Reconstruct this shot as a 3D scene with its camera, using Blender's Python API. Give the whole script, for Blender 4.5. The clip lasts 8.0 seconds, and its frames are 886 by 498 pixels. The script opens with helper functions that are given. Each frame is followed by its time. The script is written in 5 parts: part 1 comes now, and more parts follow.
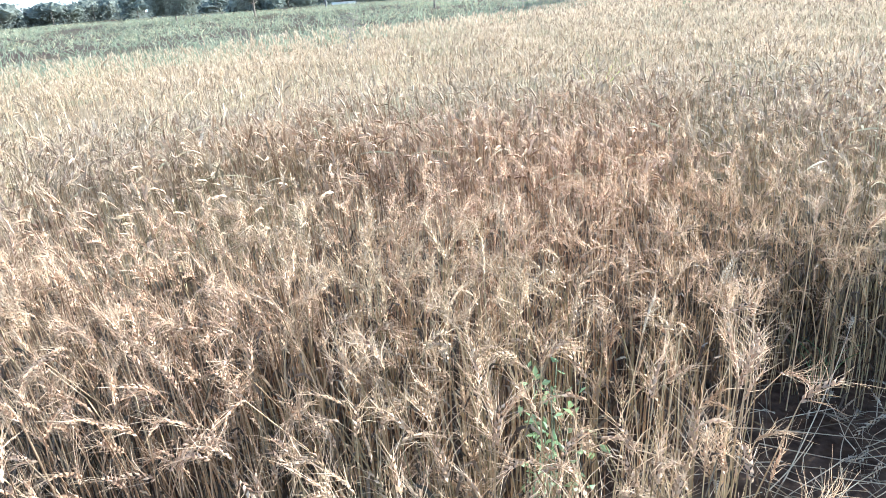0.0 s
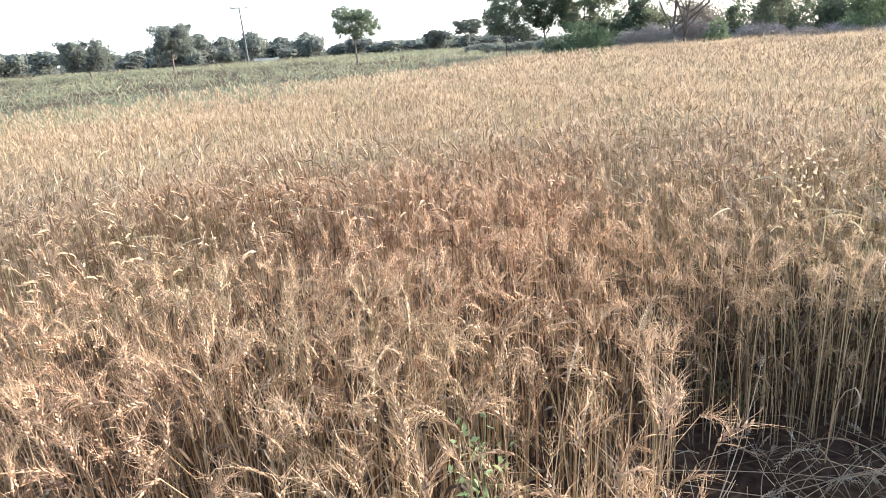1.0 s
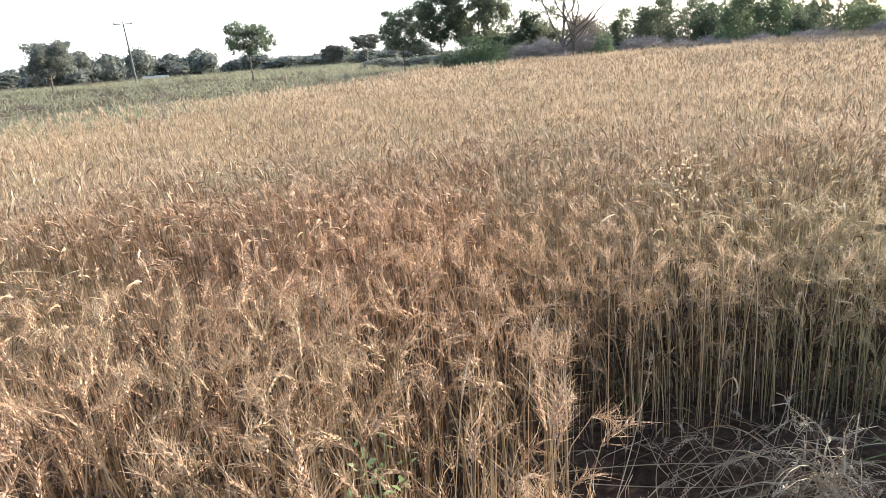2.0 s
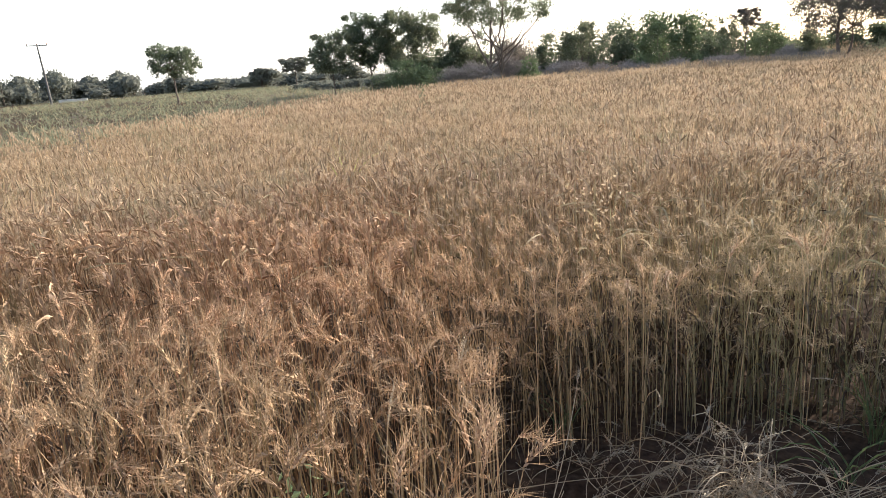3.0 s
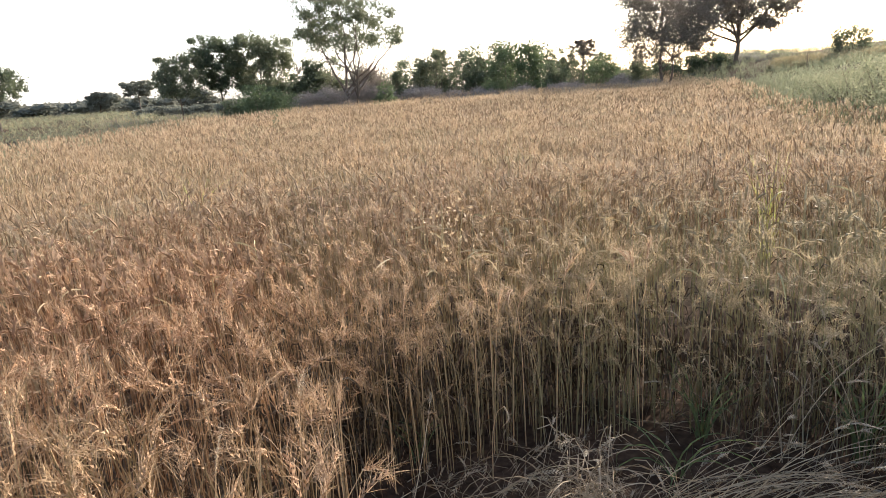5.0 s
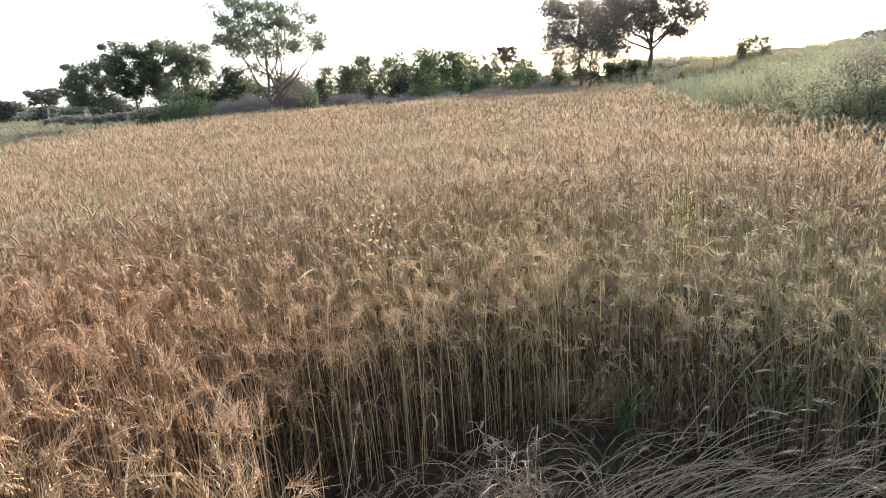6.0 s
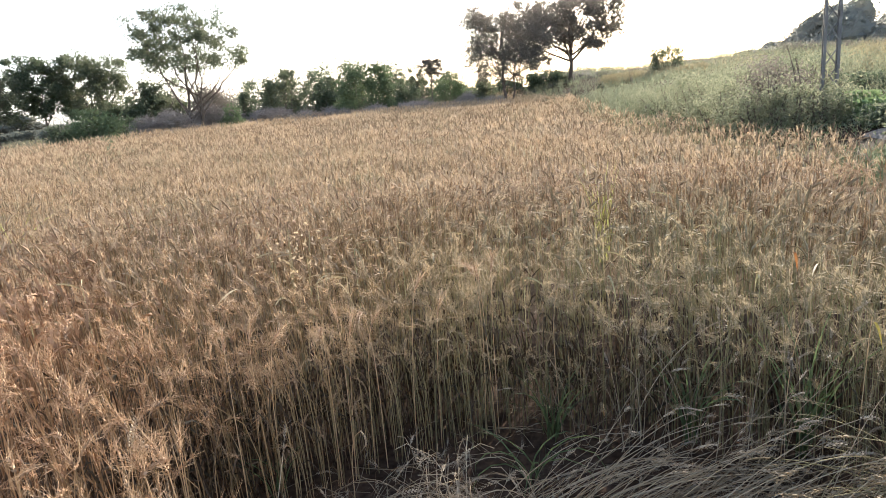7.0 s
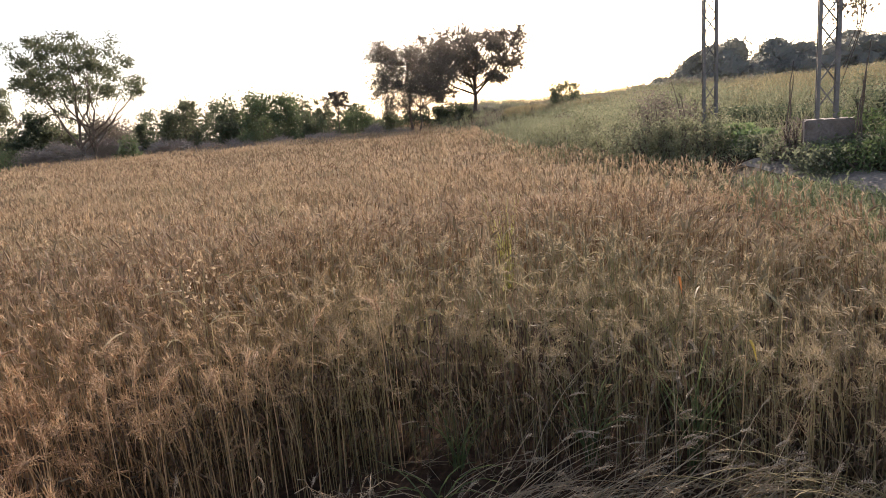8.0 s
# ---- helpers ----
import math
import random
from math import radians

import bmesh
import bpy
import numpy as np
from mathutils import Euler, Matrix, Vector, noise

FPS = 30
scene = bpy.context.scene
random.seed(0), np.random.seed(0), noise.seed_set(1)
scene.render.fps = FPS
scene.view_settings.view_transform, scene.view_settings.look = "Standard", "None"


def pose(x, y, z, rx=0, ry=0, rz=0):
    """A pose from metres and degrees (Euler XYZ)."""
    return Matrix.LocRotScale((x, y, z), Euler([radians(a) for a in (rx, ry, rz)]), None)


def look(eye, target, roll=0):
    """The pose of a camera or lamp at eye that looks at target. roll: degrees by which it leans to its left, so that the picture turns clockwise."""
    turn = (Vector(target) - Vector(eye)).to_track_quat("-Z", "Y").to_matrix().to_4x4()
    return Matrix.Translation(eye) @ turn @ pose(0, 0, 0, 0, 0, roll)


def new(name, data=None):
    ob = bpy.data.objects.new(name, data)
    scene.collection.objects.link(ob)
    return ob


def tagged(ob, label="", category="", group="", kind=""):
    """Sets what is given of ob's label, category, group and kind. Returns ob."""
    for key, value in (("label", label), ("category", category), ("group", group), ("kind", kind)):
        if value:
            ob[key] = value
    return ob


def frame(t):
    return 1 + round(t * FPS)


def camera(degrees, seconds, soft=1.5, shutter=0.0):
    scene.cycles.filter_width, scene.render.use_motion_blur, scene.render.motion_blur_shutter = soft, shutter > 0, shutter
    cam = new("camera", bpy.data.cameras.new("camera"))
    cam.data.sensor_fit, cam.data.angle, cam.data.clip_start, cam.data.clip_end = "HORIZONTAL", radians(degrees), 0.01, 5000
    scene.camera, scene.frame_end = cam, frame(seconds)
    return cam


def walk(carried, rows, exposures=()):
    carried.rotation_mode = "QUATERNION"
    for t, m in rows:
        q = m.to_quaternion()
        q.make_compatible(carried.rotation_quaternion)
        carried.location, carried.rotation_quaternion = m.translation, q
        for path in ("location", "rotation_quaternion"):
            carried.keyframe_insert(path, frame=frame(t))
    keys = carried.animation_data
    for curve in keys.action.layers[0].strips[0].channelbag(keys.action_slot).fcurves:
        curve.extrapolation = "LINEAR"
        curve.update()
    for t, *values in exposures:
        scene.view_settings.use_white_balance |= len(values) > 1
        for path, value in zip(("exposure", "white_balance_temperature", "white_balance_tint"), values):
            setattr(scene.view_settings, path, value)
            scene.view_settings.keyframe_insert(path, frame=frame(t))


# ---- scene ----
cam = camera(67.9, 8.0, 0.75)
PATH = [
    (0, (0.013, -0.036, 1.705), (-0.036, 1.827, 0.979), -3.8),
    (0.5, (0.018, -0.044, 1.722), (0.131, 1.863, 1.13), -3.2),
    (1, (0.03, -0.037, 1.723), (0.205, 1.865, 1.13), -3.5),
    (1.5, (0.06, -0.038, 1.727), (0.375, 1.847, 1.14), -3.9),
    (3, (0.114, -0.056, 1.739), (0.76, 1.763, 1.217), -3.9),
    (3.5, (0.138, -0.052, 1.735), (0.876, 1.738, 1.236), -3.7),
    (4, (0.161, -0.059, 1.735), (1.01, 1.684, 1.243), -3.2),
    (4.5, (0.187, -0.065, 1.737), (1.13, 1.632, 1.255), -3.4),
    (6, (0.239, -0.078, 1.738), (1.435, 1.454, 1.265), -3.8),
    (6.5, (0.257, -0.09, 1.741), (1.551, 1.363, 1.276), -4.4),
    (7, (0.269, -0.109, 1.747), (1.623, 1.291, 1.294), -4.5),
    (7.5, (0.298, -0.133, 1.755), (1.775, 1.152, 1.347), -3.8),
    (8, (0.313, -0.151, 1.752), (1.861, 1.056, 1.369), -4.4),
]
EXPO = [(0.0, 1.86, 4900, 1), (0.5, 1.6, 5400, 6), (1.5, 1.5, 5800, 9), (3.0, 0.84, 6300, 12), (4.5, 0.86, 6550, 14), (6.0, 1.0, 6150, 10), (7.0, 1.0, 6150, 11), (7.5, 0.8, 6350, 14), (8.0, 0.3, 6800, 20)]
walk(cam, [(t, look(eye, target, roll)) for t, eye, target, roll in PATH], EXPO)

# ---- world and sun: low hazy sun ahead to the right ----
SUN_AZ, SUN_EL = 72.0, 22.0   # degrees clockwise from +y, and above the horizon
world = bpy.data.worlds.new("sky")
scene.world = world
world.use_nodes = True
wn = world.node_tree.nodes
sky = wn.new("ShaderNodeTexSky")
sky.sky_type = "NISHITA"
sky.sun_disc = False
sky.sun_elevation = radians(SUN_EL)
sky.sun_rotation = radians(SUN_AZ)
sky.air_density, sky.dust_density, sky.ozone_density = 1.0, 2.0, 1.0
wn["Background"].inputs["Strength"].default_value = 0.14
# thin white haze, thicker towards the horizon
wco, wsep = wn.new("ShaderNodeTexCoord"), wn.new("ShaderNodeSeparateXYZ")
haze = wn.new("ShaderNodeMapRange")
haze.interpolation_type = "SMOOTHERSTEP"
haze.inputs["From Min"].default_value, haze.inputs["From Max"].default_value = 0.0, 0.45
haze.inputs["To Min"].default_value, haze.inputs["To Max"].default_value = 4.6, 0.1
tint = wn.new("ShaderNodeVectorMath")
tint.operation = "SCALE"
tint.inputs[0].default_value = (1.0, 0.99, 0.97)
veil = wn.new("ShaderNodeVectorMath")
veil.operation = "ADD"
wl = world.node_tree.links
wl.new(wco.outputs["Generated"], wsep.inputs["Vector"])
wl.new(wsep.outputs["Z"], haze.inputs["Value"])
wl.new(haze.outputs["Result"], tint.inputs["Scale"])
wl.new(sky.outputs["Color"], veil.inputs[0])
wl.new(tint.outputs["Vector"], veil.inputs[1])
wl.new(veil.outputs["Vector"], wn["Background"].inputs["Color"])

sun = new("sun", bpy.data.lights.new("sun", "SUN"))
sun.data.energy, sun.data.angle, sun.data.color = 5.0, radians(0.8), (1.0, 0.9, 0.76)
sa, se = radians(SUN_AZ), radians(SUN_EL)
sun.matrix_world = look((0, 0, 60), Vector((0, 0, 60)) - Vector((math.sin(sa) * math.cos(se), math.cos(sa) * math.cos(se), math.sin(se))))


# ---- materials ----
def material(name, ramp, rough=0.7, patch=None, patch_scale=0.3, patch_range=(0.45, 0.65), grain=0.0, grain_scale=60.0,
             spot=None, warm=None, bump=0.0, bump_scale=80.0, island=True, translucent=0.0, metal=0.0, spec=0.5):
    """Colours picked per piece from ramp, blotched with patch at patch_scale, with a fine grain and relief."""
    m = bpy.data.materials.new(name)
    m.use_nodes = True
    n, l = m.node_tree.nodes, m.node_tree.links
    bsdf = n["Principled BSDF"]
    bsdf.inputs["Roughness"].default_value = rough
    bsdf.inputs["Metallic"].default_value = metal
    bsdf.inputs["Specular IOR Level"].default_value = spec
    geo, co = n.new("ShaderNodeNewGeometry"), n.new("ShaderNodeTexCoord")
    cr = n.new("ShaderNodeValToRGB")
    while len(cr.color_ramp.elements) < len(ramp):
        cr.color_ramp.elements.new(0.5)
    for i, c in enumerate(ramp):
        cr.color_ramp.elements[i].position = i / max(1, len(ramp) - 1)
        cr.color_ramp.elements[i].color = (*c, 1)
    if island:
        l.new(geo.outputs["Random Per Island"], cr.inputs["Fac"])
    else:
        nz = n.new("ShaderNodeTexNoise")
        nz.inputs["Scale"].default_value, nz.inputs["Detail"].default_value = grain_scale / 8, 8.0
        l.new(co.outputs["Object"], nz.inputs["Vector"])
        spread = n.new("ShaderNodeMapRange")
        spread.inputs["From Min"].default_value, spread.inputs["From Max"].default_value = 0.3, 0.7
        l.new(nz.outputs["Fac"], spread.inputs["Value"])
        l.new(spread.outputs["Result"], cr.inputs["Fac"])
    colour = cr.outputs["Color"]
    if patch:
        nz = n.new("ShaderNodeTexNoise")
        nz.inputs["Scale"].default_value, nz.inputs["Detail"].default_value = patch_scale, 3.0
        l.new(co.outputs["Object"], nz.inputs["Vector"])
        mr = n.new("ShaderNodeMapRange")
        mr.inputs["From Min"].default_value, mr.inputs["From Max"].default_value = patch_range
        mr.inputs["To Max"].default_value = 0.55
        l.new(nz.outputs["Fac"], mr.inputs["Value"])
        amount = mr.outputs["Result"]
        if spot:
            away, near = n.new("ShaderNodeVectorMath"), n.new("ShaderNodeMapRange")
            away.operation = "DISTANCE"
            away.inputs[1].default_value = spot[:3]
            near.inputs["From Min"].default_value, near.inputs["From Max"].default_value = spot[3], spot[4]
            near.inputs["To Min"].default_value, near.inputs["To Max"].default_value = 0.7, 0.0
            l.new(co.outputs["Object"], away.inputs[0])
            l.new(away.outputs["Value"], near.inputs["Value"])
            both = n.new("ShaderNodeMath")
            both.operation = "MAXIMUM"
            l.new(amount, both.inputs[0])
            l.new(near.outputs["Result"], both.inputs[1])
            amount = both.outputs["Value"]
        mx = n.new("ShaderNodeMixRGB")
        l.new(amount, mx.inputs["Fac"])
        l.new(colour, mx.inputs["Color1"])
        mx.inputs["Color2"].default_value = (*patch, 1)
        colour = mx.outputs["Color"]
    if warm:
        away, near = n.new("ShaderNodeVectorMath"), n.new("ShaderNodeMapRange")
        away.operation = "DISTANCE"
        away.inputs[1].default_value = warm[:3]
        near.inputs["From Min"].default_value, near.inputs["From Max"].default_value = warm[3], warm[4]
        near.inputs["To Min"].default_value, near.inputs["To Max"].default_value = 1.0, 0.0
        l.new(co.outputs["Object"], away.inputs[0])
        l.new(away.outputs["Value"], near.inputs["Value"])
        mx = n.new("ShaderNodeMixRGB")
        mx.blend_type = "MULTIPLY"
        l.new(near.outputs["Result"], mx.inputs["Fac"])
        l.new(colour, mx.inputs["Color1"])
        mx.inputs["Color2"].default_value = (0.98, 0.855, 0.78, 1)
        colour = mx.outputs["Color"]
    if grain:
        nz = n.new("ShaderNodeTexNoise")
        nz.inputs["Scale"].default_value, nz.inputs["Detail"].default_value = grain_scale, 6.0
        l.new(co.outputs["Object"], nz.inputs["Vector"])
        mr = n.new("ShaderNodeMapRange")
        mr.inputs["From Min"].default_value, mr.inputs["From Max"].default_value = 0.3, 0.7
        mr.inputs["To Min"].default_value, mr.inputs["To Max"].default_value = 1 - grain, 1 + grain
        l.new(nz.outputs["Fac"], mr.inputs["Value"])
        mx = n.new("ShaderNodeMixRGB")
        mx.blend_type = "MULTIPLY"
        mx.inputs["Fac"].default_value = 1.0
        l.new(colour, mx.inputs["Color1"])
        l.new(mr.outputs["Result"], mx.inputs["Color2"])
        colour = mx.outputs["Color"]
    l.new(colour, bsdf.inputs["Base Color"])
    if bump:
        nz = n.new("ShaderNodeTexNoise")
        nz.inputs["Scale"].default_value, nz.inputs["Detail"].default_value = bump_scale, 6.0
        l.new(co.outputs["Object"], nz.inputs["Vector"])
        bp = n.new("ShaderNodeBump")
        bp.inputs["Strength"].default_value, bp.inputs["Distance"].default_value = bump, 0.02
        l.new(nz.outputs["Fac"], bp.inputs["Height"])
        l.new(bp.outputs["Normal"], bsdf.inputs["Normal"])
    if translucent:
        tr, mix = n.new("ShaderNodeBsdfTranslucent"), n.new("ShaderNodeMixShader")
        l.new(colour, tr.inputs["Color"])
        mix.inputs["Fac"].default_value = translucent
        l.new(bsdf.outputs["BSDF"], mix.inputs[1])
        l.new(tr.outputs["BSDF"], mix.inputs[2])
        l.new(mix.outputs["Shader"], n["Material Output"].inputs["Surface"])
    return m


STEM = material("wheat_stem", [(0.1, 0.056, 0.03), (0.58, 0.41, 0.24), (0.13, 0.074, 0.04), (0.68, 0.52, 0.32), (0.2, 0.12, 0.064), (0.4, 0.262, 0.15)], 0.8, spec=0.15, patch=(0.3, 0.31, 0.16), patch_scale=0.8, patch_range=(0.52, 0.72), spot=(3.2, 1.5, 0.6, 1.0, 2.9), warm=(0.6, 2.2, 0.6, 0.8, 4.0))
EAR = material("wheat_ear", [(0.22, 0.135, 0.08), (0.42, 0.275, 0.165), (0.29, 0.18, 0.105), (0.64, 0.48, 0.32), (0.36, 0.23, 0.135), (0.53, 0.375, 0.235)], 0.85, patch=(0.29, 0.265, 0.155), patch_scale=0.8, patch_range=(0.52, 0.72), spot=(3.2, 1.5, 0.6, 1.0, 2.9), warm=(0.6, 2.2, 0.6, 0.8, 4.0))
# Darker copy of the ear colour; carries the shaded look of farther ears.
EAR_SHADED = material("wheat_ear_shaded", [(0.17, 0.112, 0.066), (0.33, 0.232, 0.14), (0.21, 0.14, 0.083), (0.42, 0.305, 0.19), (0.26, 0.176, 0.106)], 0.85, patch=(0.27, 0.25, 0.145), patch_scale=0.8, patch_range=(0.52, 0.72), spot=(3.2, 1.5, 0.6, 1.0, 2.9), warm=(0.6, 2.2, 0.6, 0.8, 4.0))
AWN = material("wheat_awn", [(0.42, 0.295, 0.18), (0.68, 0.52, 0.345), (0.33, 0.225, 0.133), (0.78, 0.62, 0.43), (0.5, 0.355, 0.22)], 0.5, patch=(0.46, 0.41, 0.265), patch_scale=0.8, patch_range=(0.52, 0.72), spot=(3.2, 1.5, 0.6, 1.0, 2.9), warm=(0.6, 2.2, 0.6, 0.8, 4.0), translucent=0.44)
# Dry leaf browns pushed near black so gaps between stems look shaded.
DRYLEAF_SHADE = material("dry_leaf_shade", [(0.04, 0.024, 0.014), (0.075, 0.048, 0.027), (0.04, 0.034, 0.018), (0.24, 0.16, 0.095), (0.055, 0.035, 0.02)], 0.8, translucent=0.05)
# Brown of the filler sheet, with the shade of gaps between stalks included.
GAP_SHEET = material("gap_sheet", [(0.155, 0.105, 0.06), (0.31, 0.225, 0.135), (0.22, 0.155, 0.09)], 0.95, spec=0.05, island=False, grain_scale=120, patch=(0.22, 0.21, 0.12), patch_scale=0.8, patch_range=(0.52, 0.72), bump=0.8, bump_scale=40)
STRAW = material("lodged_straw", [(0.12, 0.088, 0.054), (0.52, 0.415, 0.28), (0.18, 0.135, 0.085), (0.62, 0.51, 0.355), (0.32, 0.25, 0.16)], 0.85, spec=0.15, translucent=0.1)
GREYEAR = material("grey_ear", [(0.32, 0.255, 0.175), (0.5, 0.42, 0.305), (0.4, 0.325, 0.23)], 0.75, translucent=0.2)
SOIL = material("soil", [(0.04, 0.026, 0.018), (0.075, 0.05, 0.034), (0.1, 0.065, 0.045)], 0.95, spec=0.05, island=False, grain=0.4, grain_scale=25, patch=(0.11, 0.11, 0.055), patch_scale=0.12, bump=0.8, bump_scale=14)
PATH_EARTH = material("path_earth", [(0.16, 0.135, 0.11), (0.27, 0.23, 0.19), (0.2, 0.17, 0.14)], 0.95, island=False, grain=0.35, grain_scale=18, patch=(0.13, 0.125, 0.08), patch_scale=1.6, patch_range=(0.48, 0.66), bump=0.8, bump_scale=10)
WEED = material("weed_leaf", [(0.15, 0.175, 0.1), (0.21, 0.235, 0.145), (0.255, 0.27, 0.18), (0.185, 0.2, 0.125)], 0.7, translucent=0.5)
WHITE_EAR = material("bleached_ear", [(0.46, 0.345, 0.22), (0.58, 0.46, 0.31), (0.5, 0.39, 0.26)], 0.75, translucent=0.1)
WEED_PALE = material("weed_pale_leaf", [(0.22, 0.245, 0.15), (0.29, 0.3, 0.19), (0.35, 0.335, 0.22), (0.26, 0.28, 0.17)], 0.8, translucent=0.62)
GREEN = material("fresh_leaf", [(0.1, 0.145, 0.06), (0.155, 0.205, 0.09), (0.13, 0.175, 0.085)], 0.75, spec=0.25, translucent=0.35)
PALEGREEN = material("pale_green_leaf", [(0.22, 0.31, 0.13), (0.33, 0.41, 0.2), (0.27, 0.36, 0.15)], 0.6, translucent=0.35)
YELLOWGREEN = material("yellow_green_leaf", [(0.38, 0.42, 0.12), (0.48, 0.48, 0.16), (0.34, 0.4, 0.12)], 0.5, translucent=0.5)
YELLOW = material("yellow_leaf", [(0.6, 0.45, 0.06), (0.5, 0.4, 0.08)], 0.5, translucent=0.3)
ORANGE = material("orange_leaf", [(0.5, 0.2, 0.05), (0.4, 0.16, 0.05)], 0.5, translucent=0.3)
PALE = material("pale_pod", [(0.62, 0.48, 0.28), (0.72, 0.57, 0.36), (0.54, 0.41, 0.24)], 0.6, translucent=0.35)
DRYGRASS = material("dry_grass", [(0.4, 0.32, 0.185), (0.48, 0.4, 0.24), (0.34, 0.29, 0.16), (0.29, 0.28, 0.155)], 0.7, translucent=0.3)
DARKLEAF = material("dark_foliage", [(0.09, 0.12, 0.07), (0.13, 0.165, 0.095), (0.17, 0.19, 0.12), (0.12, 0.135, 0.095)], 0.6, translucent=0.55)
MIDLEAF = material("mid_foliage", [(0.13, 0.155, 0.09), (0.185, 0.205, 0.12), (0.225, 0.235, 0.15), (0.16, 0.172, 0.118)], 0.6, translucent=0.55)
BRIGHTLEAF = material("bright_foliage", [(0.11, 0.155, 0.075), (0.155, 0.2, 0.1), (0.135, 0.175, 0.088)], 0.5, translucent=0.45)
BROWNLEAF = material("brown_foliage", [(0.2, 0.17, 0.145), (0.25, 0.21, 0.178), (0.23, 0.2, 0.165), (0.195, 0.185, 0.145)], 0.8, translucent=0.5)
# The pale greys of the next two put distance haze into leaf colour.
HAZE_FARLEAF = material("haze_distant_foliage", [(0.36, 0.355, 0.305), (0.42, 0.41, 0.355), (0.44, 0.43, 0.37), (0.385, 0.38, 0.33)], 0.9, translucent=0.6)
HAZE_HEDGELEAF = material("haze_hedge_foliage", [(0.17, 0.185, 0.15), (0.215, 0.225, 0.185), (0.24, 0.245, 0.2), (0.19, 0.2, 0.165)], 0.9, translucent=0.5)
BARK = material("bark", [(0.09, 0.07, 0.055), (0.16, 0.125, 0.1), (0.12, 0.095, 0.075)], 0.9, island=False, grain=0.3, grain_scale=30, bump=0.7, bump_scale=25)
BRUSH = material("cut_brushwood", [(0.26, 0.225, 0.2), (0.38, 0.335, 0.305), (0.32, 0.275, 0.25), (0.22, 0.19, 0.17)], 0.9)
# Mound colour darkened to take in the shade of its backlit side.
ROCK_SHADED = material("bank_rock_shaded", [(0.09, 0.075, 0.065), (0.15, 0.125, 0.11), (0.12, 0.1, 0.085)], 0.9, island=False, grain=0.3, grain_scale=6, bump=0.9, bump_scale=3)
STEEL = material("painted_steel", [(0.12, 0.12, 0.125), (0.17, 0.165, 0.165), (0.145, 0.14, 0.135)], 0.5, island=False, grain=0.15, grain_scale=8, metal=0.4, patch=(0.2, 0.12, 0.08), patch_scale=3.0, patch_range=(0.62, 0.75))
CONCRETE = material("concrete", [(0.15, 0.125, 0.112), (0.22, 0.188, 0.17), (0.18, 0.15, 0.135)], 0.9, island=False, grain=0.25, grain_scale=20, patch=(0.13, 0.1, 0.085), patch_scale=2.5, bump=0.5, bump_scale=20)
PORCELAIN = material("porcelain", [(0.25, 0.12, 0.08), (0.3, 0.15, 0.1)], 0.25)
POLEMAT = material("weathered_pole", [(0.1, 0.095, 0.088), (0.17, 0.16, 0.148)], 0.85, island=False, grain=0.2, grain_scale=12)

# ---- mesh tools ----
rng = np.random.default_rng(7)


class Pile:
    """Collects vertices and faces of many small pieces into one mesh."""

    def __init__(self):
        self.v, self.f, self.m, self.count = [], [], [], 0

    def add(self, verts, faces, mat=0):
        verts, faces = np.asarray(verts, np.float32).reshape(-1, 3), np.asarray(faces, np.int32)
        if len(verts) == 0:
            return
        if faces.shape[1] == 3:
            faces = np.concatenate([faces, np.full((len(faces), 1), -1, np.int32) - self.count], 1)
        self.v.append(verts)
        self.f.append(faces + self.count)
        self.m.append(np.full(len(faces), mat, np.int32))
        self.count += len(verts)

    def mesh(self, name, mats, smooth=False):
        v, f, m = np.concatenate(self.v), np.concatenate(self.f), np.concatenate(self.m)
        keep = f >= 0
        sizes = keep.sum(1).astype(np.int32)
        loops = f[keep].astype(np.int32)
        me = bpy.data.meshes.new(name)
        me.vertices.add(len(v))
        me.vertices.foreach_set("co", v.ravel())
        me.loops.add(len(loops))
        me.loops.foreach_set("vertex_index", loops)
        me.polygons.add(len(f))
        me.polygons.foreach_set("loop_start", np.concatenate([[0], np.cumsum(sizes)[:-1]]).astype(np.int32))
        me.polygons.foreach_set("loop_total", sizes)
        for mat in mats:
            me.materials.append(mat)
        me.polygons.foreach_set("material_index", m)
        me.polygons.foreach_set("use_smooth", np.full(len(f), smooth))
        me.update(calc_edges=True)
        return me


def unit(a):
    return a / np.maximum(np.linalg.norm(a, axis=-1, keepdims=True), 1e-9)


def tubes(pile, paths, radii, sides=3, mat=0):
    """Tapered tubes along paths (n, k, 3); radii (n, k) or (k,)."""
    paths = np.asarray(paths, float)
    n, k, _ = paths.shape
    radii = np.broadcast_to(np.asarray(radii, float), (n, k))
    t = unit(np.gradient(paths, axis=1))
    ref = np.where(np.abs(t[..., :1]) < 0.8, [1.0, 0, 0], [0, 1.0, 0])
    u = unit(np.cross(t, ref))
    w = np.cross(t, u)
    a = np.arange(sides) * 2 * np.pi / sides
    ring = u[:, :, None] * np.cos(a)[:, None] + w[:, :, None] * np.sin(a)[:, None]
    v = paths[:, :, None] + ring * radii[:, :, None, None]
    i = np.arange(n)[:, None, None] * k * sides + np.arange(k - 1)[None, :, None] * sides
    s, s2 = np.arange(sides), (np.arange(sides) + 1) % sides
    f = np.stack([i + s, i + s2, i + sides + s2, i + sides + s], -1).reshape(-1, 4)
    pile.add(v, f, mat)


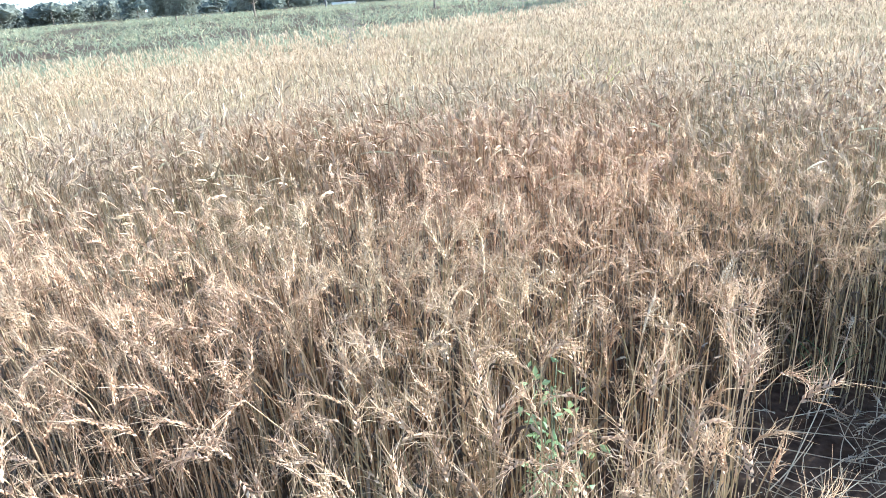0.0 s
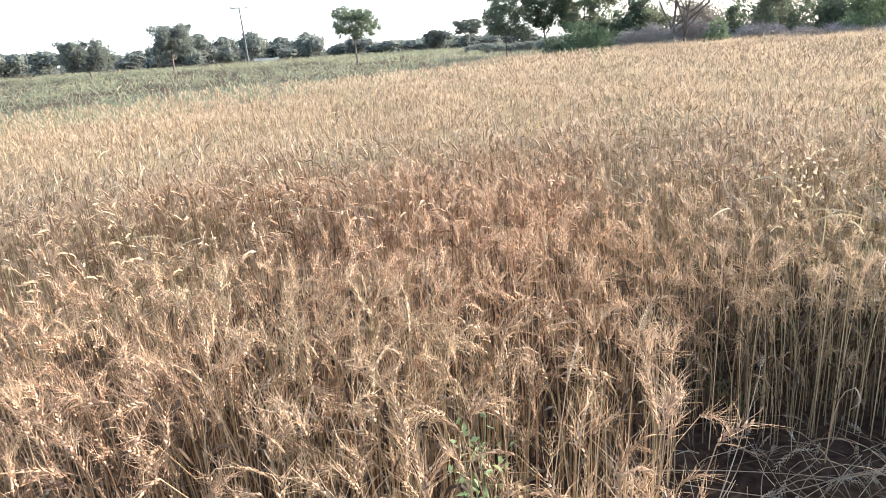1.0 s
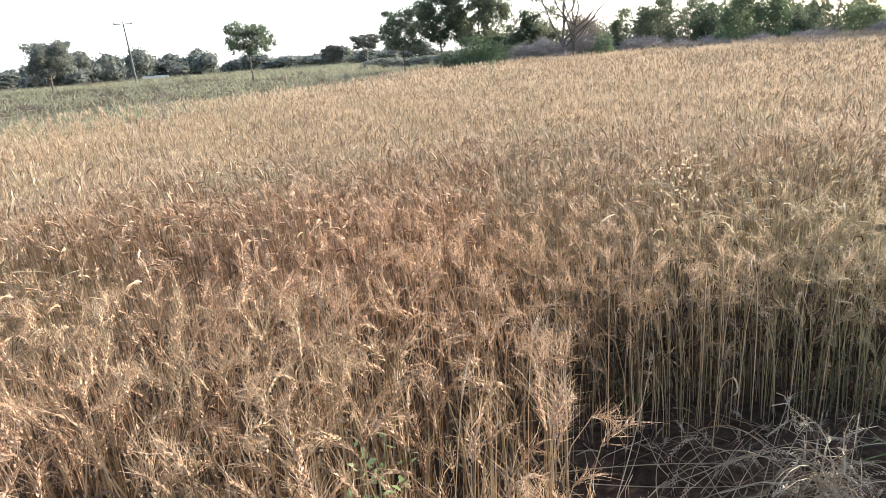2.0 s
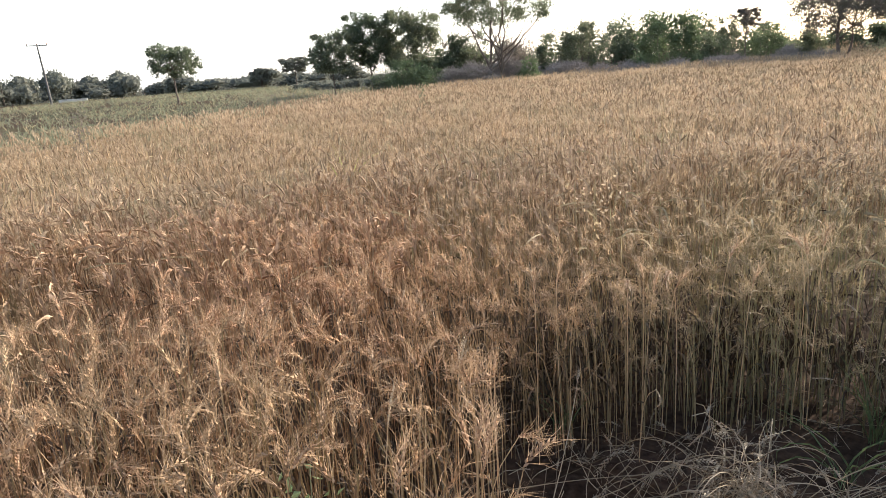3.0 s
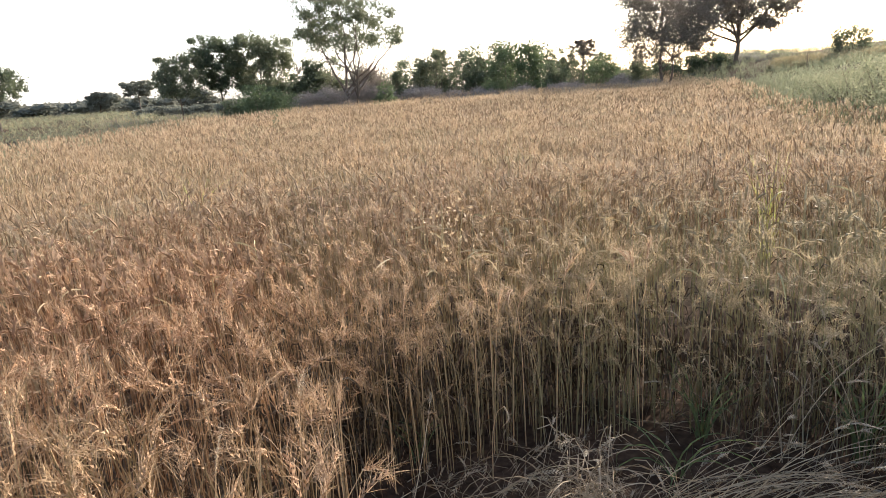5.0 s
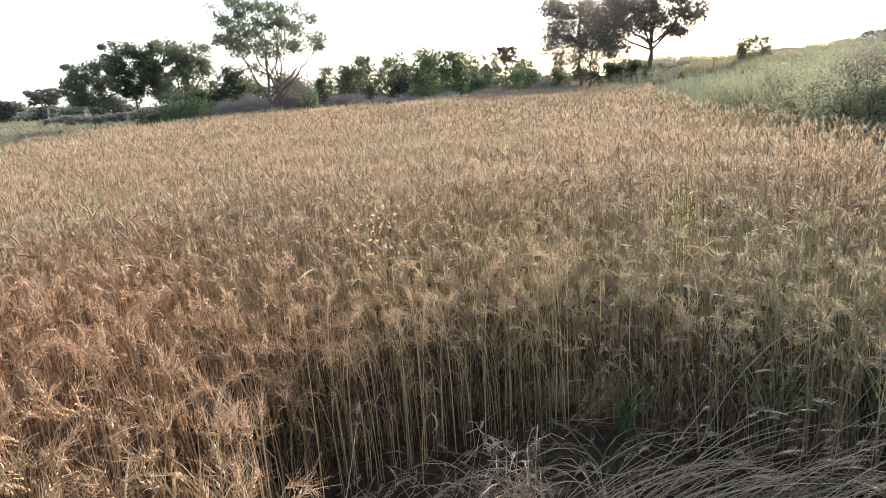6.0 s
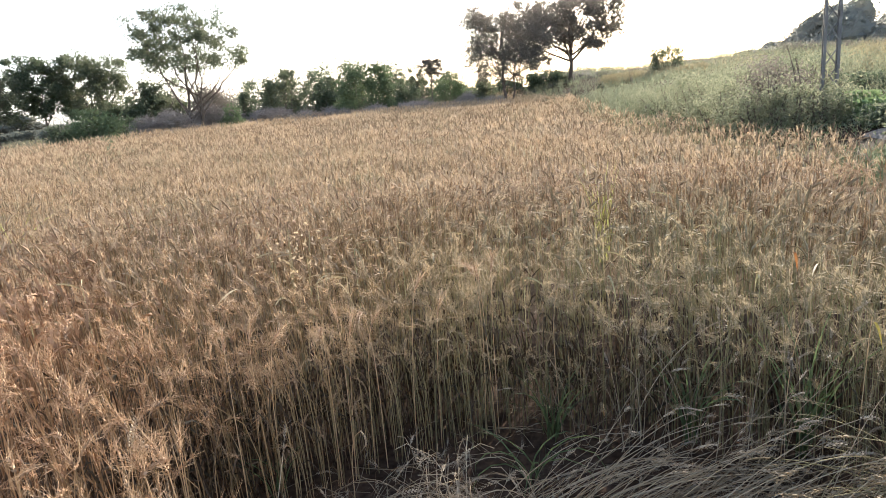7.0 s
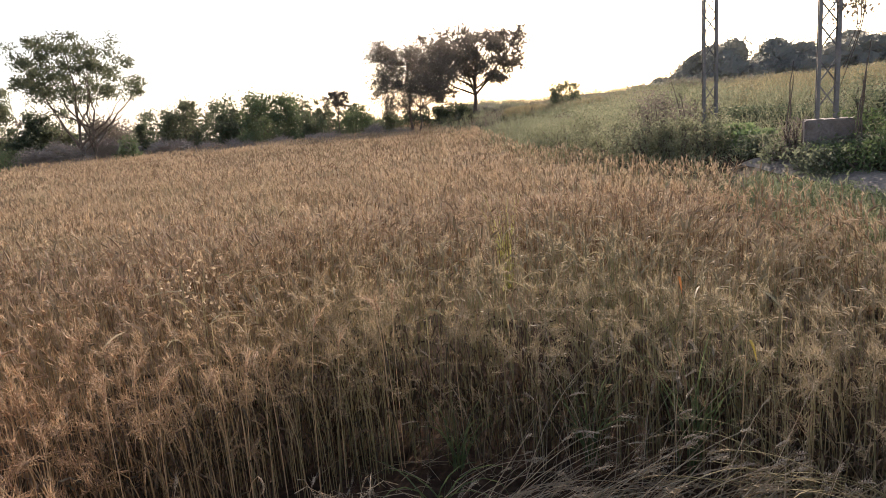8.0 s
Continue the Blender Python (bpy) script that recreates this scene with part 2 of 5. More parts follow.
def blades(pile, paths, widths, mat=0, side=None):
    """Flat tapering leaves along paths (n, k, 3); the last width may be zero."""
    paths = np.asarray(paths, float)
    n, k, _ = paths.shape
    widths = np.broadcast_to(np.asarray(widths, float), (n, k))
    t = unit(np.gradient(paths, axis=1))
    if side is None:
        side = unit(rng.normal(size=(n, 1, 3)))
    s = unit(np.cross(t, side)) * widths[..., None] / 2
    v = np.stack([paths - s, paths + s], 2)
    i = np.arange(n)[:, None] * 2 * k + 2 * np.arange(k - 1)[None]
    f = np.stack([i, i + 1, i + 3, i + 2], -1).reshape(-1, 4)
    pile.add(v, f, mat)


def spikes(pile, a, b, width, mat=0):
    """Thin triangles from a to b."""
    d = unit(b - a)
    s = unit(np.cross(d, unit(rng.normal(size=d.shape)))) * np.reshape(width, (-1, 1)) / 2
    v = np.stack([a - s, a + s, b], 1)
    pile.add(v, np.arange(len(a) * 3).reshape(-1, 3), mat)


def grains(pile, c, axis, length, width, mat=0):
    """Small pointed bodies round c along axis."""
    n = len(c)
    axis = unit(axis)
    u = unit(np.cross(axis, unit(rng.normal(size=axis.shape))))
    w = np.cross(axis, u)
    length, width = np.reshape(np.broadcast_to(length, n), (-1, 1)), np.reshape(np.broadcast_to(width, n), (-1, 1))
    mid = c - axis * length * 0.1
    ring = [mid + (u * math.cos(q) + w * math.sin(q)) * width * 0.52 for q in (0.0, 2.094, 4.189)]
    v = np.stack([c - axis * length / 2, *ring, c + axis * length / 2], 1)
    base = np.array([[0, 2, 1], [0, 3, 2], [0, 1, 3], [4, 1, 2], [4, 2, 3], [4, 3, 1]])
    pile.add(v, (np.arange(n)[:, None, None] * 5 + base).reshape(-1, 3), mat)


def leaf_cards(pile, c, length, width, mat=0, droop=0.0):
    """Small folded leaves at c, turned at random."""
    n = len(c)
    d = unit(rng.normal(size=(n, 3)) + [0, 0, -droop])
    s = unit(np.cross(d, unit(rng.normal(size=(n, 3)))))
    up = np.cross(d, s)
    length, width = np.reshape(np.broadcast_to(length, n), (-1, 1)), np.reshape(np.broadcast_to(width, n), (-1, 1))
    tip, root = c + d * length / 2 - up * length * 0.1, c - d * length / 2
    v = np.stack([root, c + s * width / 2 + up * width * 0.2, tip, c - s * width / 2 + up * width * 0.2], 1)
    i = np.arange(n)[:, None, None] * 4
    pile.add(v, (i + np.array([[0, 1, 2], [0, 2, 3]])).reshape(-1, 3), mat)


def smooth_noise(x, y, scale, seed=0):
    """Soft value noise in 0..1 on a lattice of the given cell size."""
    x, y = np.asarray(x, float) / scale, np.asarray(y, float) / scale
    xi, yi = np.floor(x).astype(int), np.floor(y).astype(int)
    fx, fy = x - xi, y - yi
    fx, fy = fx * fx * (3 - 2 * fx), fy * fy * (3 - 2 * fy)

    def h(a, b):
        q = np.sin(a * 127.1 + b * 311.7 + seed * 74.7) * 43758.5453
        return q - np.floor(q)

    return (h(xi, yi) * (1 - fx) + h(xi + 1, yi) * fx) * (1 - fy) + (h(xi, yi + 1) * (1 - fx) + h(xi + 1, yi + 1) * fx) * fy


def thing(name, label, category, at=(0, 0, 0), group="", kind=""):
    ob = new(name)
    ob.location = at
    ob.empty_display_size = 0.1
    return tagged(ob, label, category, group, kind)


def part(name, data, parent, label="", m=None):
    ob = new(name, data)
    ob.parent = parent
    if m is not None:
        ob.matrix_local = m
    if label:
        ob["label"] = label
    return ob


def az_place(az, dist):
    return 0.27 + dist * math.sin(radians(az)), -0.11 + dist * math.cos(radians(az))


# ---- the lie of the land ----
EDGE_N = np.array((0.69, -0.724))


def bank_way(x, y):
    """Metres beyond the line of the field's right edge."""
    return (x - 8.5) * EDGE_N[0] + (y - 1.2) * EDGE_N[1]


def height(x, y):
    x, y = np.asarray(x, float), np.asarray(y, float)
    s = 0.78 * x + 0.62 * y
    g = 0.0105 * np.clip(s - 17, 0, 60)
    d = bank_way(x, y)
    ahead = np.clip((s - 2) / 8, 0, 1)
    b = np.interp(d, [-1, 1, 2.6, 4, 7, 10, 14, 22, 60, 120, 200], [0, 0.12, 0.25, 0.5, 1.2, 1.65, 2.0, 2.2, 2.9, 5.2, 7.0])
    b = b * ahead
    g = g * (1 - np.clip(d / 10, 0, 1) * 0.5)
    rough = (smooth_noise(x, y, 2.2, 3) - 0.5) * 0.25 * np.clip((d - 2) / 5, 0, 1)
    # low ridge that closes the view behind the bank
    along, across = (x - 56.5) * 0.47 - (y - 30) * 0.88, (x - 56.5) * 0.88 + (y - 30) * 0.47
    ridge = np.interp(along, [-14, -9, -6.7, -4.5, -2, 0, 8, 12, 18], [0, 1.35, 1.7, 1.25, 0.9, 0.8, 0.75, 0.5, 0]) * np.exp(-(across / 9.5) ** 2)
    return g + b + rough + ridge


# field outline, and the cut corner in front of it; the unseen crop behind the camera is added to block skylight
FIELD = [(-30, -2.5), (5.2, -2.5), (5.2, 0.0), (6.0, 0.2), (7.7, 0.95), (9.6, 2.2), (11.6, 4.3), (16.4, 9.2), (31.5, 21.2), (46.6, 37.8), (24, 41.6),
         (14, 37.4), (6.5, 32.4), (0.8, 24.7), (-2.6, 20.2), (-6.4, 15.2), (-11, 10.5), (-17, 6.5), (-30, 2.5)]
CUT = [(-0.6, -1.2), (-0.6, 0.45), (0.46, 0.45), (0.6, 1.1), (0.81, 1.6), (1.06, 2.15), (1.5, 2.3), (2.1, 2.2), (2.62, 1.95), (2.95, 1.4), (3.12, 0.85), (3.05, 0.45), (2.95, 0.1), (2.85, -0.35), (3.2, -0.9), (4.7, -1.3), (1.5, -1.3)]


def inside(x, y, poly):
    hit = np.zeros(len(x), bool)
    for (ax, ay), (bx, by) in zip(poly, poly[1:] + poly[:1]):
        cross = (ay > y) != (by > y)
        hit ^= cross & (x < (bx - ax) * (y - ay) / (by - ay + 1e-12) + ax)
    return hit


# ground: one sheet out to the horizon, finer near the camera
lin = np.linspace(-1, 1, 161)
grid = np.sign(lin) * (np.abs(lin) * 30 + np.abs(lin) ** 6 * 2200)
gx, gy = np.meshgrid(grid + 8, grid + 10)
gz = height(gx, gy)
near_rough = (smooth_noise(gx, gy, 0.35, 5) - 0.5) * 0.05 + (smooth_noise(gx, gy, 6, 6) - 0.5) * 0.15 * (np.hypot(gx, gy) > 20)
gp = Pile()
idx = np.arange(161 * 161).reshape(161, 161)
gp.add(np.stack([gx, gy, gz + near_rough - 0.03], -1), np.stack([idx[:-1, :-1], idx[:-1, 1:], idx[1:, 1:], idx[1:, :-1]], -1).reshape(-1, 4))
ground = new("ground", gp.mesh("ground", [SOIL], True))
tagged(ground, "brown farm soil and rough weedy grassland rising to a bank", "ground", kind="structure")

# earth path between the field and the bank
pp = Pile()
along = np.linspace(-16, 6.5, 60)
across = np.linspace(-0.42, 0.42, 9)
aa, cc = np.meshgrid(along, across, indexing="ij")
wob = (smooth_noise(aa, aa * 0, 2.0, 9) - 0.5) * 0.6
px = 8.5 + 0.724 * aa + EDGE_N[0] * (2.9 + 0.06 * np.maximum(aa, 0) + cc + wob)
py = 1.2 + 0.69 * aa + EDGE_N[1] * (2.9 + 0.06 * np.maximum(aa, 0) + cc + wob)
pz = height(px, py) + 0.035 - 0.06 * (np.abs(cc) / 0.42) ** 4 + (smooth_noise(px, py, 0.3, 2) - 0.5) * 0.03
ip = np.arange(60 * 9).reshape(60, 9)
pp.add(np.stack([px, py, pz], -1), np.stack([ip[:-1, :-1], ip[1:, :-1], ip[1:, 1:], ip[:-1, 1:]], -1).reshape(-1, 4))
tagged(new("path", pp.mesh("path", [PATH_EARTH], True)), "bare pale earth footpath between crop and weedy bank", "path", kind="structure")


# ---- wheat ----
def wheat_axis(x, y, h, nod, phi, k, k_ear, ear):
    """Stem and ear centre lines that lean and nod towards phi."""
    n = len(x)
    lean0 = rng.normal(0, 0.05, n)
    s = np.linspace(0, 1, k)
    th = lean0[:, None] + (nod * 0.35)[:, None] * s ** 4
    ds = (h / (k - 1))[:, None]
    mid = (th[:, 1:] + th[:, :-1]) / 2
    hor = np.concatenate([np.zeros((n, 1)), np.cumsum(np.sin(mid) * ds, 1)], 1)
    ver = np.concatenate([np.zeros((n, 1)), np.cumsum(np.cos(mid) * ds, 1)], 1)
    dx, dy = np.cos(phi)[:, None], np.sin(phi)[:, None]
    z0 = height(x, y)
    stem = np.stack([x[:, None] + hor * dx, y[:, None] + hor * dy, z0[:, None] + ver], -1)
    se_ = np.linspace(0, 1, k_ear)
    the = th[:, -1:] + nod[:, None] * (0.25 + 0.75 * se_)
    de = (ear / (k_ear - 1))[:, None]
    mid = (the[:, 1:] + the[:, :-1]) / 2
    hor2 = np.concatenate([np.zeros((n, 1)), np.cumsum(np.sin(mid) * de, 1)], 1)
    ver2 = np.concatenate([np.zeros((n, 1)), np.cumsum(np.cos(mid) * de, 1)], 1)
    line = stem[:, -1:] + np.stack([hor2 * dx, hor2 * dy, ver2], -1)
    return stem, line


def ears_fine(pile, line, ear, mat_ear, mat_awn, awn=0.065, rows=8, awns=2, wide=0.0016):
    """Two rows of overlapping spikelets, each with its awns."""
    n, k, _ = line.shape
    t = unit(np.gradient(line, axis=1))
    flat = unit(np.cross(t[:, 0], unit(rng.normal(size=(n, 3)))))
    for r in range(rows * 2):
        q = (r + 0.5) / (rows * 2) * (k - 1)
        i, fr = min(int(q), k - 2), q - min(int(q), k - 2)
        c = line[:, i] * (1 - fr) + line[:, i + 1] * fr
        ax = t[:, i]
        out = flat * (1 if r % 2 else -1)
        size = 1.0 - 0.45 * abs(r / (rows * 2 - 1) - 0.4)
        d = unit(ax + out * 0.45 + rng.normal(0, 0.12, (n, 3)))
        ll = ear / rows * 1.25 * size
        grains(pile, c + out * 0.004 * size, d, ll, 0.0092 * size, mat_ear)
        root = c + out * 0.004 + d * (ll * 0.45)[:, None]
        for _ in range(awns):
            tip = unit(ax + out * rng.uniform(0.1, 1.0, (n, 1)) + rng.normal(0, 0.32, (n, 3)))
            length = awn * rng.uniform(0.6, 1.2, (n, 1))
            if _ == 0 or wide > 0.002:
                spikes(pile, root, root + tip * length, wide, mat_awn)
            else:
                half = root + tip * length * 0.55
                end = half + unit(tip + rng.normal(0, 0.25, (n, 3)) + out * 0.45 - [0, 0, 0.12]) * length * 0.6
                blades(pile, np.stack([root, half, end], 1), [0.0012, 0.0011, 0.0004], mat_awn)


def ears_far(pile, line, mat_ear, mat_awn, fat, awn, awns, awn_width, fan=0.3):
    a, e = line[:, 0], line[:, -1]
    t = unit(e - a)
    if mat_ear is not None:
        grains(pile, (a + e) / 2, t, np.linalg.norm(e - a, axis=1), fat, mat_ear)
    for _ in range(awns):
        q = rng.uniform(0.1, 1, (len(a), 1))
        r = a * (1 - q) + e * q
        spikes(pile, r, r + unit(t + rng.normal(0, fan, a.shape)) * awn * rng.uniform(0.6, 1.2, (len(a), 1)), awn_width, mat_awn)


def edge_zone(x, y, grow=1.42):
    """Along the cut corner, where whole stalks show."""
    return (x > 0.75) & inside((x - 1.5) / grow + 1.5, (y - 0.5) / grow + 0.5, CUT)


def sow(density, r0, r1, edge=None):
    """Random plant feet in the field between two distances from the corner of the crop."""
    box = min(r1, 62)
    n = int(density * (2 * box) * (box + 2))
    x, y = rng.uniform(-box, box, n), rng.uniform(-2.4, box, n)
    r = np.hypot(x, y) * (1 + 0.06 * (smooth_noise(x, y, 0.7, 12) - 0.5))
    keep = (r >= r0) & (r < r1) & ((np.arctan2(x, y) > -1.2) | (r < 3.5))
    keep &= ((np.arctan2(x, y) > -0.8) & (y > -0.8)) | (rng.uniform(0, 1, len(x)) < 0.22)   # thinner stand round the back, unseen, added to block skylight
    x, y = x[keep], y[keep]
    jx, jy = x + (smooth_noise(x, y, 0.25, 21) - 0.5) * 0.12, y + (smooth_noise(x, y, 0.25, 22) - 0.5) * 0.12
    keep = inside(jx, jy, FIELD) & ~inside(jx, jy, CUT)
    x, y = x[keep], y[keep]
    if edge is not None:
        keep = edge_zone(x, y) == edge
        x, y = x[keep], y[keep]
    gap = smooth_noise(x, y, 0.2, 4) * 0.55 + smooth_noise(x, y, 0.7, 8) * 0.45
    gap = np.where(edge_zone(x, y, 1.35), np.maximum(gap, 0.42), gap)
    keep = rng.uniform(0, 1, len(x)) < (np.clip(2.7 * gap - 0.45, 0.32 if r1 < 3.5 else 0.1, 1) if r1 < 18 else np.clip(2.2 * gap - 0.2, 0.12, 1))
    return x[keep], y[keep]


def stand_dip(x, y):
    """How much lower the crop stands in thin hollows, in metres."""
    far = np.clip((np.hypot(x, y) - 3) / 5, 0.35, 1)
    return 1.1 * far * np.clip(smooth_noise(x * 0.7, y, 1.5, 77) - 0.68, 0, 1)


def wheat_habit(x, y):
    n = len(x)
    h = 0.815 + 0.15 * (smooth_noise(x, y, 0.8, 1) - 0.5) + 0.15 * (smooth_noise(x, y, 3.5, 2) - 0.5) + rng.normal(0, 0.035, n)
    h = h - stand_dip(x, y) - 0.35 * np.clip(smooth_noise(x, y, 0.45, 78) - 0.68, 0, 1)
    h = h - 0.1 * edge_zone(x, y, 1.2) - 0.04 * edge_zone(x, y, 1.6)
    late = rng.uniform(0, 1, n)
    h = np.where(late > 0.93, h + 0.06, h)
    h = np.where(late < 0.5, h - rng.uniform(0.03, 0.38, n), h)
    phi = 6.28 * smooth_noise(x, y, 1.2, 14) + rng.normal(0, 1.3, n)
    nod = np.abs(rng.normal(0.6, 0.45, n)) + np.where(rng.uniform(0, 1, n) < 0.32, rng.uniform(0.6, 2.0, n), 0)
    ear = rng.uniform(0.065, 0.105, n)
    return h, phi, nod, ear


wheat = Pile()


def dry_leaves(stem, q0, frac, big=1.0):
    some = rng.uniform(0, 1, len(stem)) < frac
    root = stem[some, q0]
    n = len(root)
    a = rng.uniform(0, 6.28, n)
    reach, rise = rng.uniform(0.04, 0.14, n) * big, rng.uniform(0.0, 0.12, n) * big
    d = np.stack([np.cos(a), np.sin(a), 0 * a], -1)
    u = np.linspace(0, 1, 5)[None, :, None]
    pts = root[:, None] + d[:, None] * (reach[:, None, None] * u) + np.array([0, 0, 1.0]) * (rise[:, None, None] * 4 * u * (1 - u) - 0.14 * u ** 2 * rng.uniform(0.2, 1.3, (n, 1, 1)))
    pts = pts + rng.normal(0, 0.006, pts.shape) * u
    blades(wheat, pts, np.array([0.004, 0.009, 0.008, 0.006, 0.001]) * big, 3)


# nearest plants, and those along the cut corner
for row, density, reach in (("open", 350, 3.0), ("front", 320, 4.4), ("behind", 380, 4.8)):
    x, y = sow(density, 0.3, reach, row != "open")
    if row != "open":
        keep = edge_zone(x, y, 1.13) == (row == "front")
        x, y = x[keep], y[keep]
    h, phi, nod, ear = wheat_habit(x, y)
    stem, line = wheat_axis(x, y, h, nod, phi, 5, 4, ear)
    tubes(wheat, stem, np.array([0.0025, 0.0024, 0.0023, 0.002, 0.0014]), 3, 0)
    ears_fine(wheat, line, ear, 1, 2, awn=0.06, rows=6, awns=2, wide=0.0022 if row == "behind" else 0.0012)
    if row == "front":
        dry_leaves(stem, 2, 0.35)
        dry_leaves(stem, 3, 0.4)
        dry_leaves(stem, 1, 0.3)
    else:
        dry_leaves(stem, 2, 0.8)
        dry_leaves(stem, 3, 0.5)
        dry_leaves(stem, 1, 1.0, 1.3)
    # extra dark leaves behind the front row deepen the painted gap shade
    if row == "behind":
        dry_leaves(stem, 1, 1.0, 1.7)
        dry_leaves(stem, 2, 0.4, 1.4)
# a little further off
x, y = sow(290, 3.0, 7.0, False)
h, phi, nod, ear = wheat_habit(x, y)
nod *= 0.75
stem, line = wheat_axis(x, y, h, nod, phi, 4, 5, ear)
blades(wheat, stem[:, 1:3], [0.006, 0.005], 0)
tubes(wheat, stem[:, 2:], [0.0026, 0.0018], 3, 0)
zig = np.tile([0.55, 1.25], 3)[:5] * rng.uniform(0.8, 1.2, (len(x), 5))
pale = rng.uniform(0, 1, len(x)) < 0.75
for sort, ear_mat in ((pale, 1), (~pale, 4)):
    tubes(wheat, line[sort], (np.array([0.003, 0.008, 0.0075, 0.006, 0.0015]) * zig)[sort], 3, ear_mat)
ears_far(wheat, line, None, 2, 0.0, 0.062, 15, 0.0031, 0.42)
some = rng.uniform(0, 1, len(x)) < 0.35
root = stem[some, 2]
a = rng.uniform(0, 6.28, len(root))
d = np.stack([np.cos(a), np.sin(a), rng.uniform(-0.6, 0.8, len(a))], -1)
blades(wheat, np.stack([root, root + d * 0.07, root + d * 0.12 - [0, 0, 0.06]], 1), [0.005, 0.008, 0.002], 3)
# middle of the field
x, y = sow(88, 7.0, 17.0)
h, phi, nod, ear = wheat_habit(x, y)
nod *= 0.4
stem, line = wheat_axis(x, y, h, nod, phi, 4, 2, ear)
blades(wheat, stem[:, 2:], [0.005, 0.004], 0)
spikes(wheat, line[:, 0], line[:, 1], 0.014, 4)
spikes(wheat, line[:, 1] * 0.9 + line[:, 0] * 0.1, line[:, 0], 0.012, 4)
ears_far(wheat, line, None, 2, 0.0, 0.075, 12, 0.0052, 0.32)
# far part
x, y = sow(32, 17.0, 62.0)
h, phi, nod, ear = wheat_habit(x, y)
nod *= 0.4
stem, line = wheat_axis(x, y, h, nod, phi, 3, 2, ear * 1.2)
spikes(wheat, line[:, 0] - [0, 0, 0.05], line[:, 1], 0.02, 4)
ears_far(wheat, line, None, 2, 0.0, 0.1, 8, 0.0135)
# heavier ears that stand or hang clear of the rest
x, y = sow(12, 5.0, 34.0)
n = len(x)
h, phi, nod, ear = wheat_habit(x, y)
stem, line = wheat_axis(x, y, 0.86 + rng.normal(0, 0.03, n), rng.uniform(0.1, 1.2, n), phi, 4, 4, ear * 1.25)
tubes(wheat, line, np.array([0.004, 0.0095, 0.008, 0.002]) * np.clip(np.hypot(x, y) / 12, 1, 1.8)[:, None], 4, 4)
blades(wheat, stem[:, 1:], [0.005, 0.004, 0.003], 0)
tagged(new("wheat_crop", wheat.mesh("wheat_crop", [STEM, EAR, AWN, DRYLEAF_SHADE, EAR_SHADED])), "ripe golden bearded wheat standing dense with brown dry stems", "wheat", kind="stuff")

# filler sheet added inside the crop, below the ears, away from its near edge; its brown includes gap shade
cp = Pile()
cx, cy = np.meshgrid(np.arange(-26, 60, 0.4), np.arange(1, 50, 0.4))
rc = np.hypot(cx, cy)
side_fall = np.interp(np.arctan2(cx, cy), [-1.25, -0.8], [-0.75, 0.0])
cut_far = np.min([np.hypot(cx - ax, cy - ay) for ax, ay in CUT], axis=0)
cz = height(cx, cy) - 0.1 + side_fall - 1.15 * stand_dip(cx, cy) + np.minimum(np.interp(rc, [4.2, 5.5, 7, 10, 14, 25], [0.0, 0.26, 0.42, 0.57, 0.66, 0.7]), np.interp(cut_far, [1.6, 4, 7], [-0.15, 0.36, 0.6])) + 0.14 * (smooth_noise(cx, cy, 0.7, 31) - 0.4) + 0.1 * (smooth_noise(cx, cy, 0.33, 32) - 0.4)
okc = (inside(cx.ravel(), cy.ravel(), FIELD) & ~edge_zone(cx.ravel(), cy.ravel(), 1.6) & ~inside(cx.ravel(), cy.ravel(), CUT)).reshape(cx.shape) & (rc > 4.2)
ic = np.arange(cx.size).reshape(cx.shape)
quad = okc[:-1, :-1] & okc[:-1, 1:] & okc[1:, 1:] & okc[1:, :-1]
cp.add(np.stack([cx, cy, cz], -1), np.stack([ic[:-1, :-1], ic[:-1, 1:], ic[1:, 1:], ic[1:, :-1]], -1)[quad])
tagged(new("wheat_gap_sheet", cp.mesh("wheat_gap_sheet", [GAP_SHEET], True)), "brown filler sheet with gap shade in its colour, inside standing wheat", "wheat", kind="stuff")


# ---- trees and bushes ----
def limb_path(a, b, sag, k=6):
    u = np.linspace(0, 1, k)[:, None]
    p = a * (1 - u) + b * u
    p[:, 2] += sag * 4 * u[:, 0] * (1 - u[:, 0])
    return p + rng.normal(0, 0.02, p.shape) * np.linalg.norm(b - a) * (u * (1 - u) * 4)


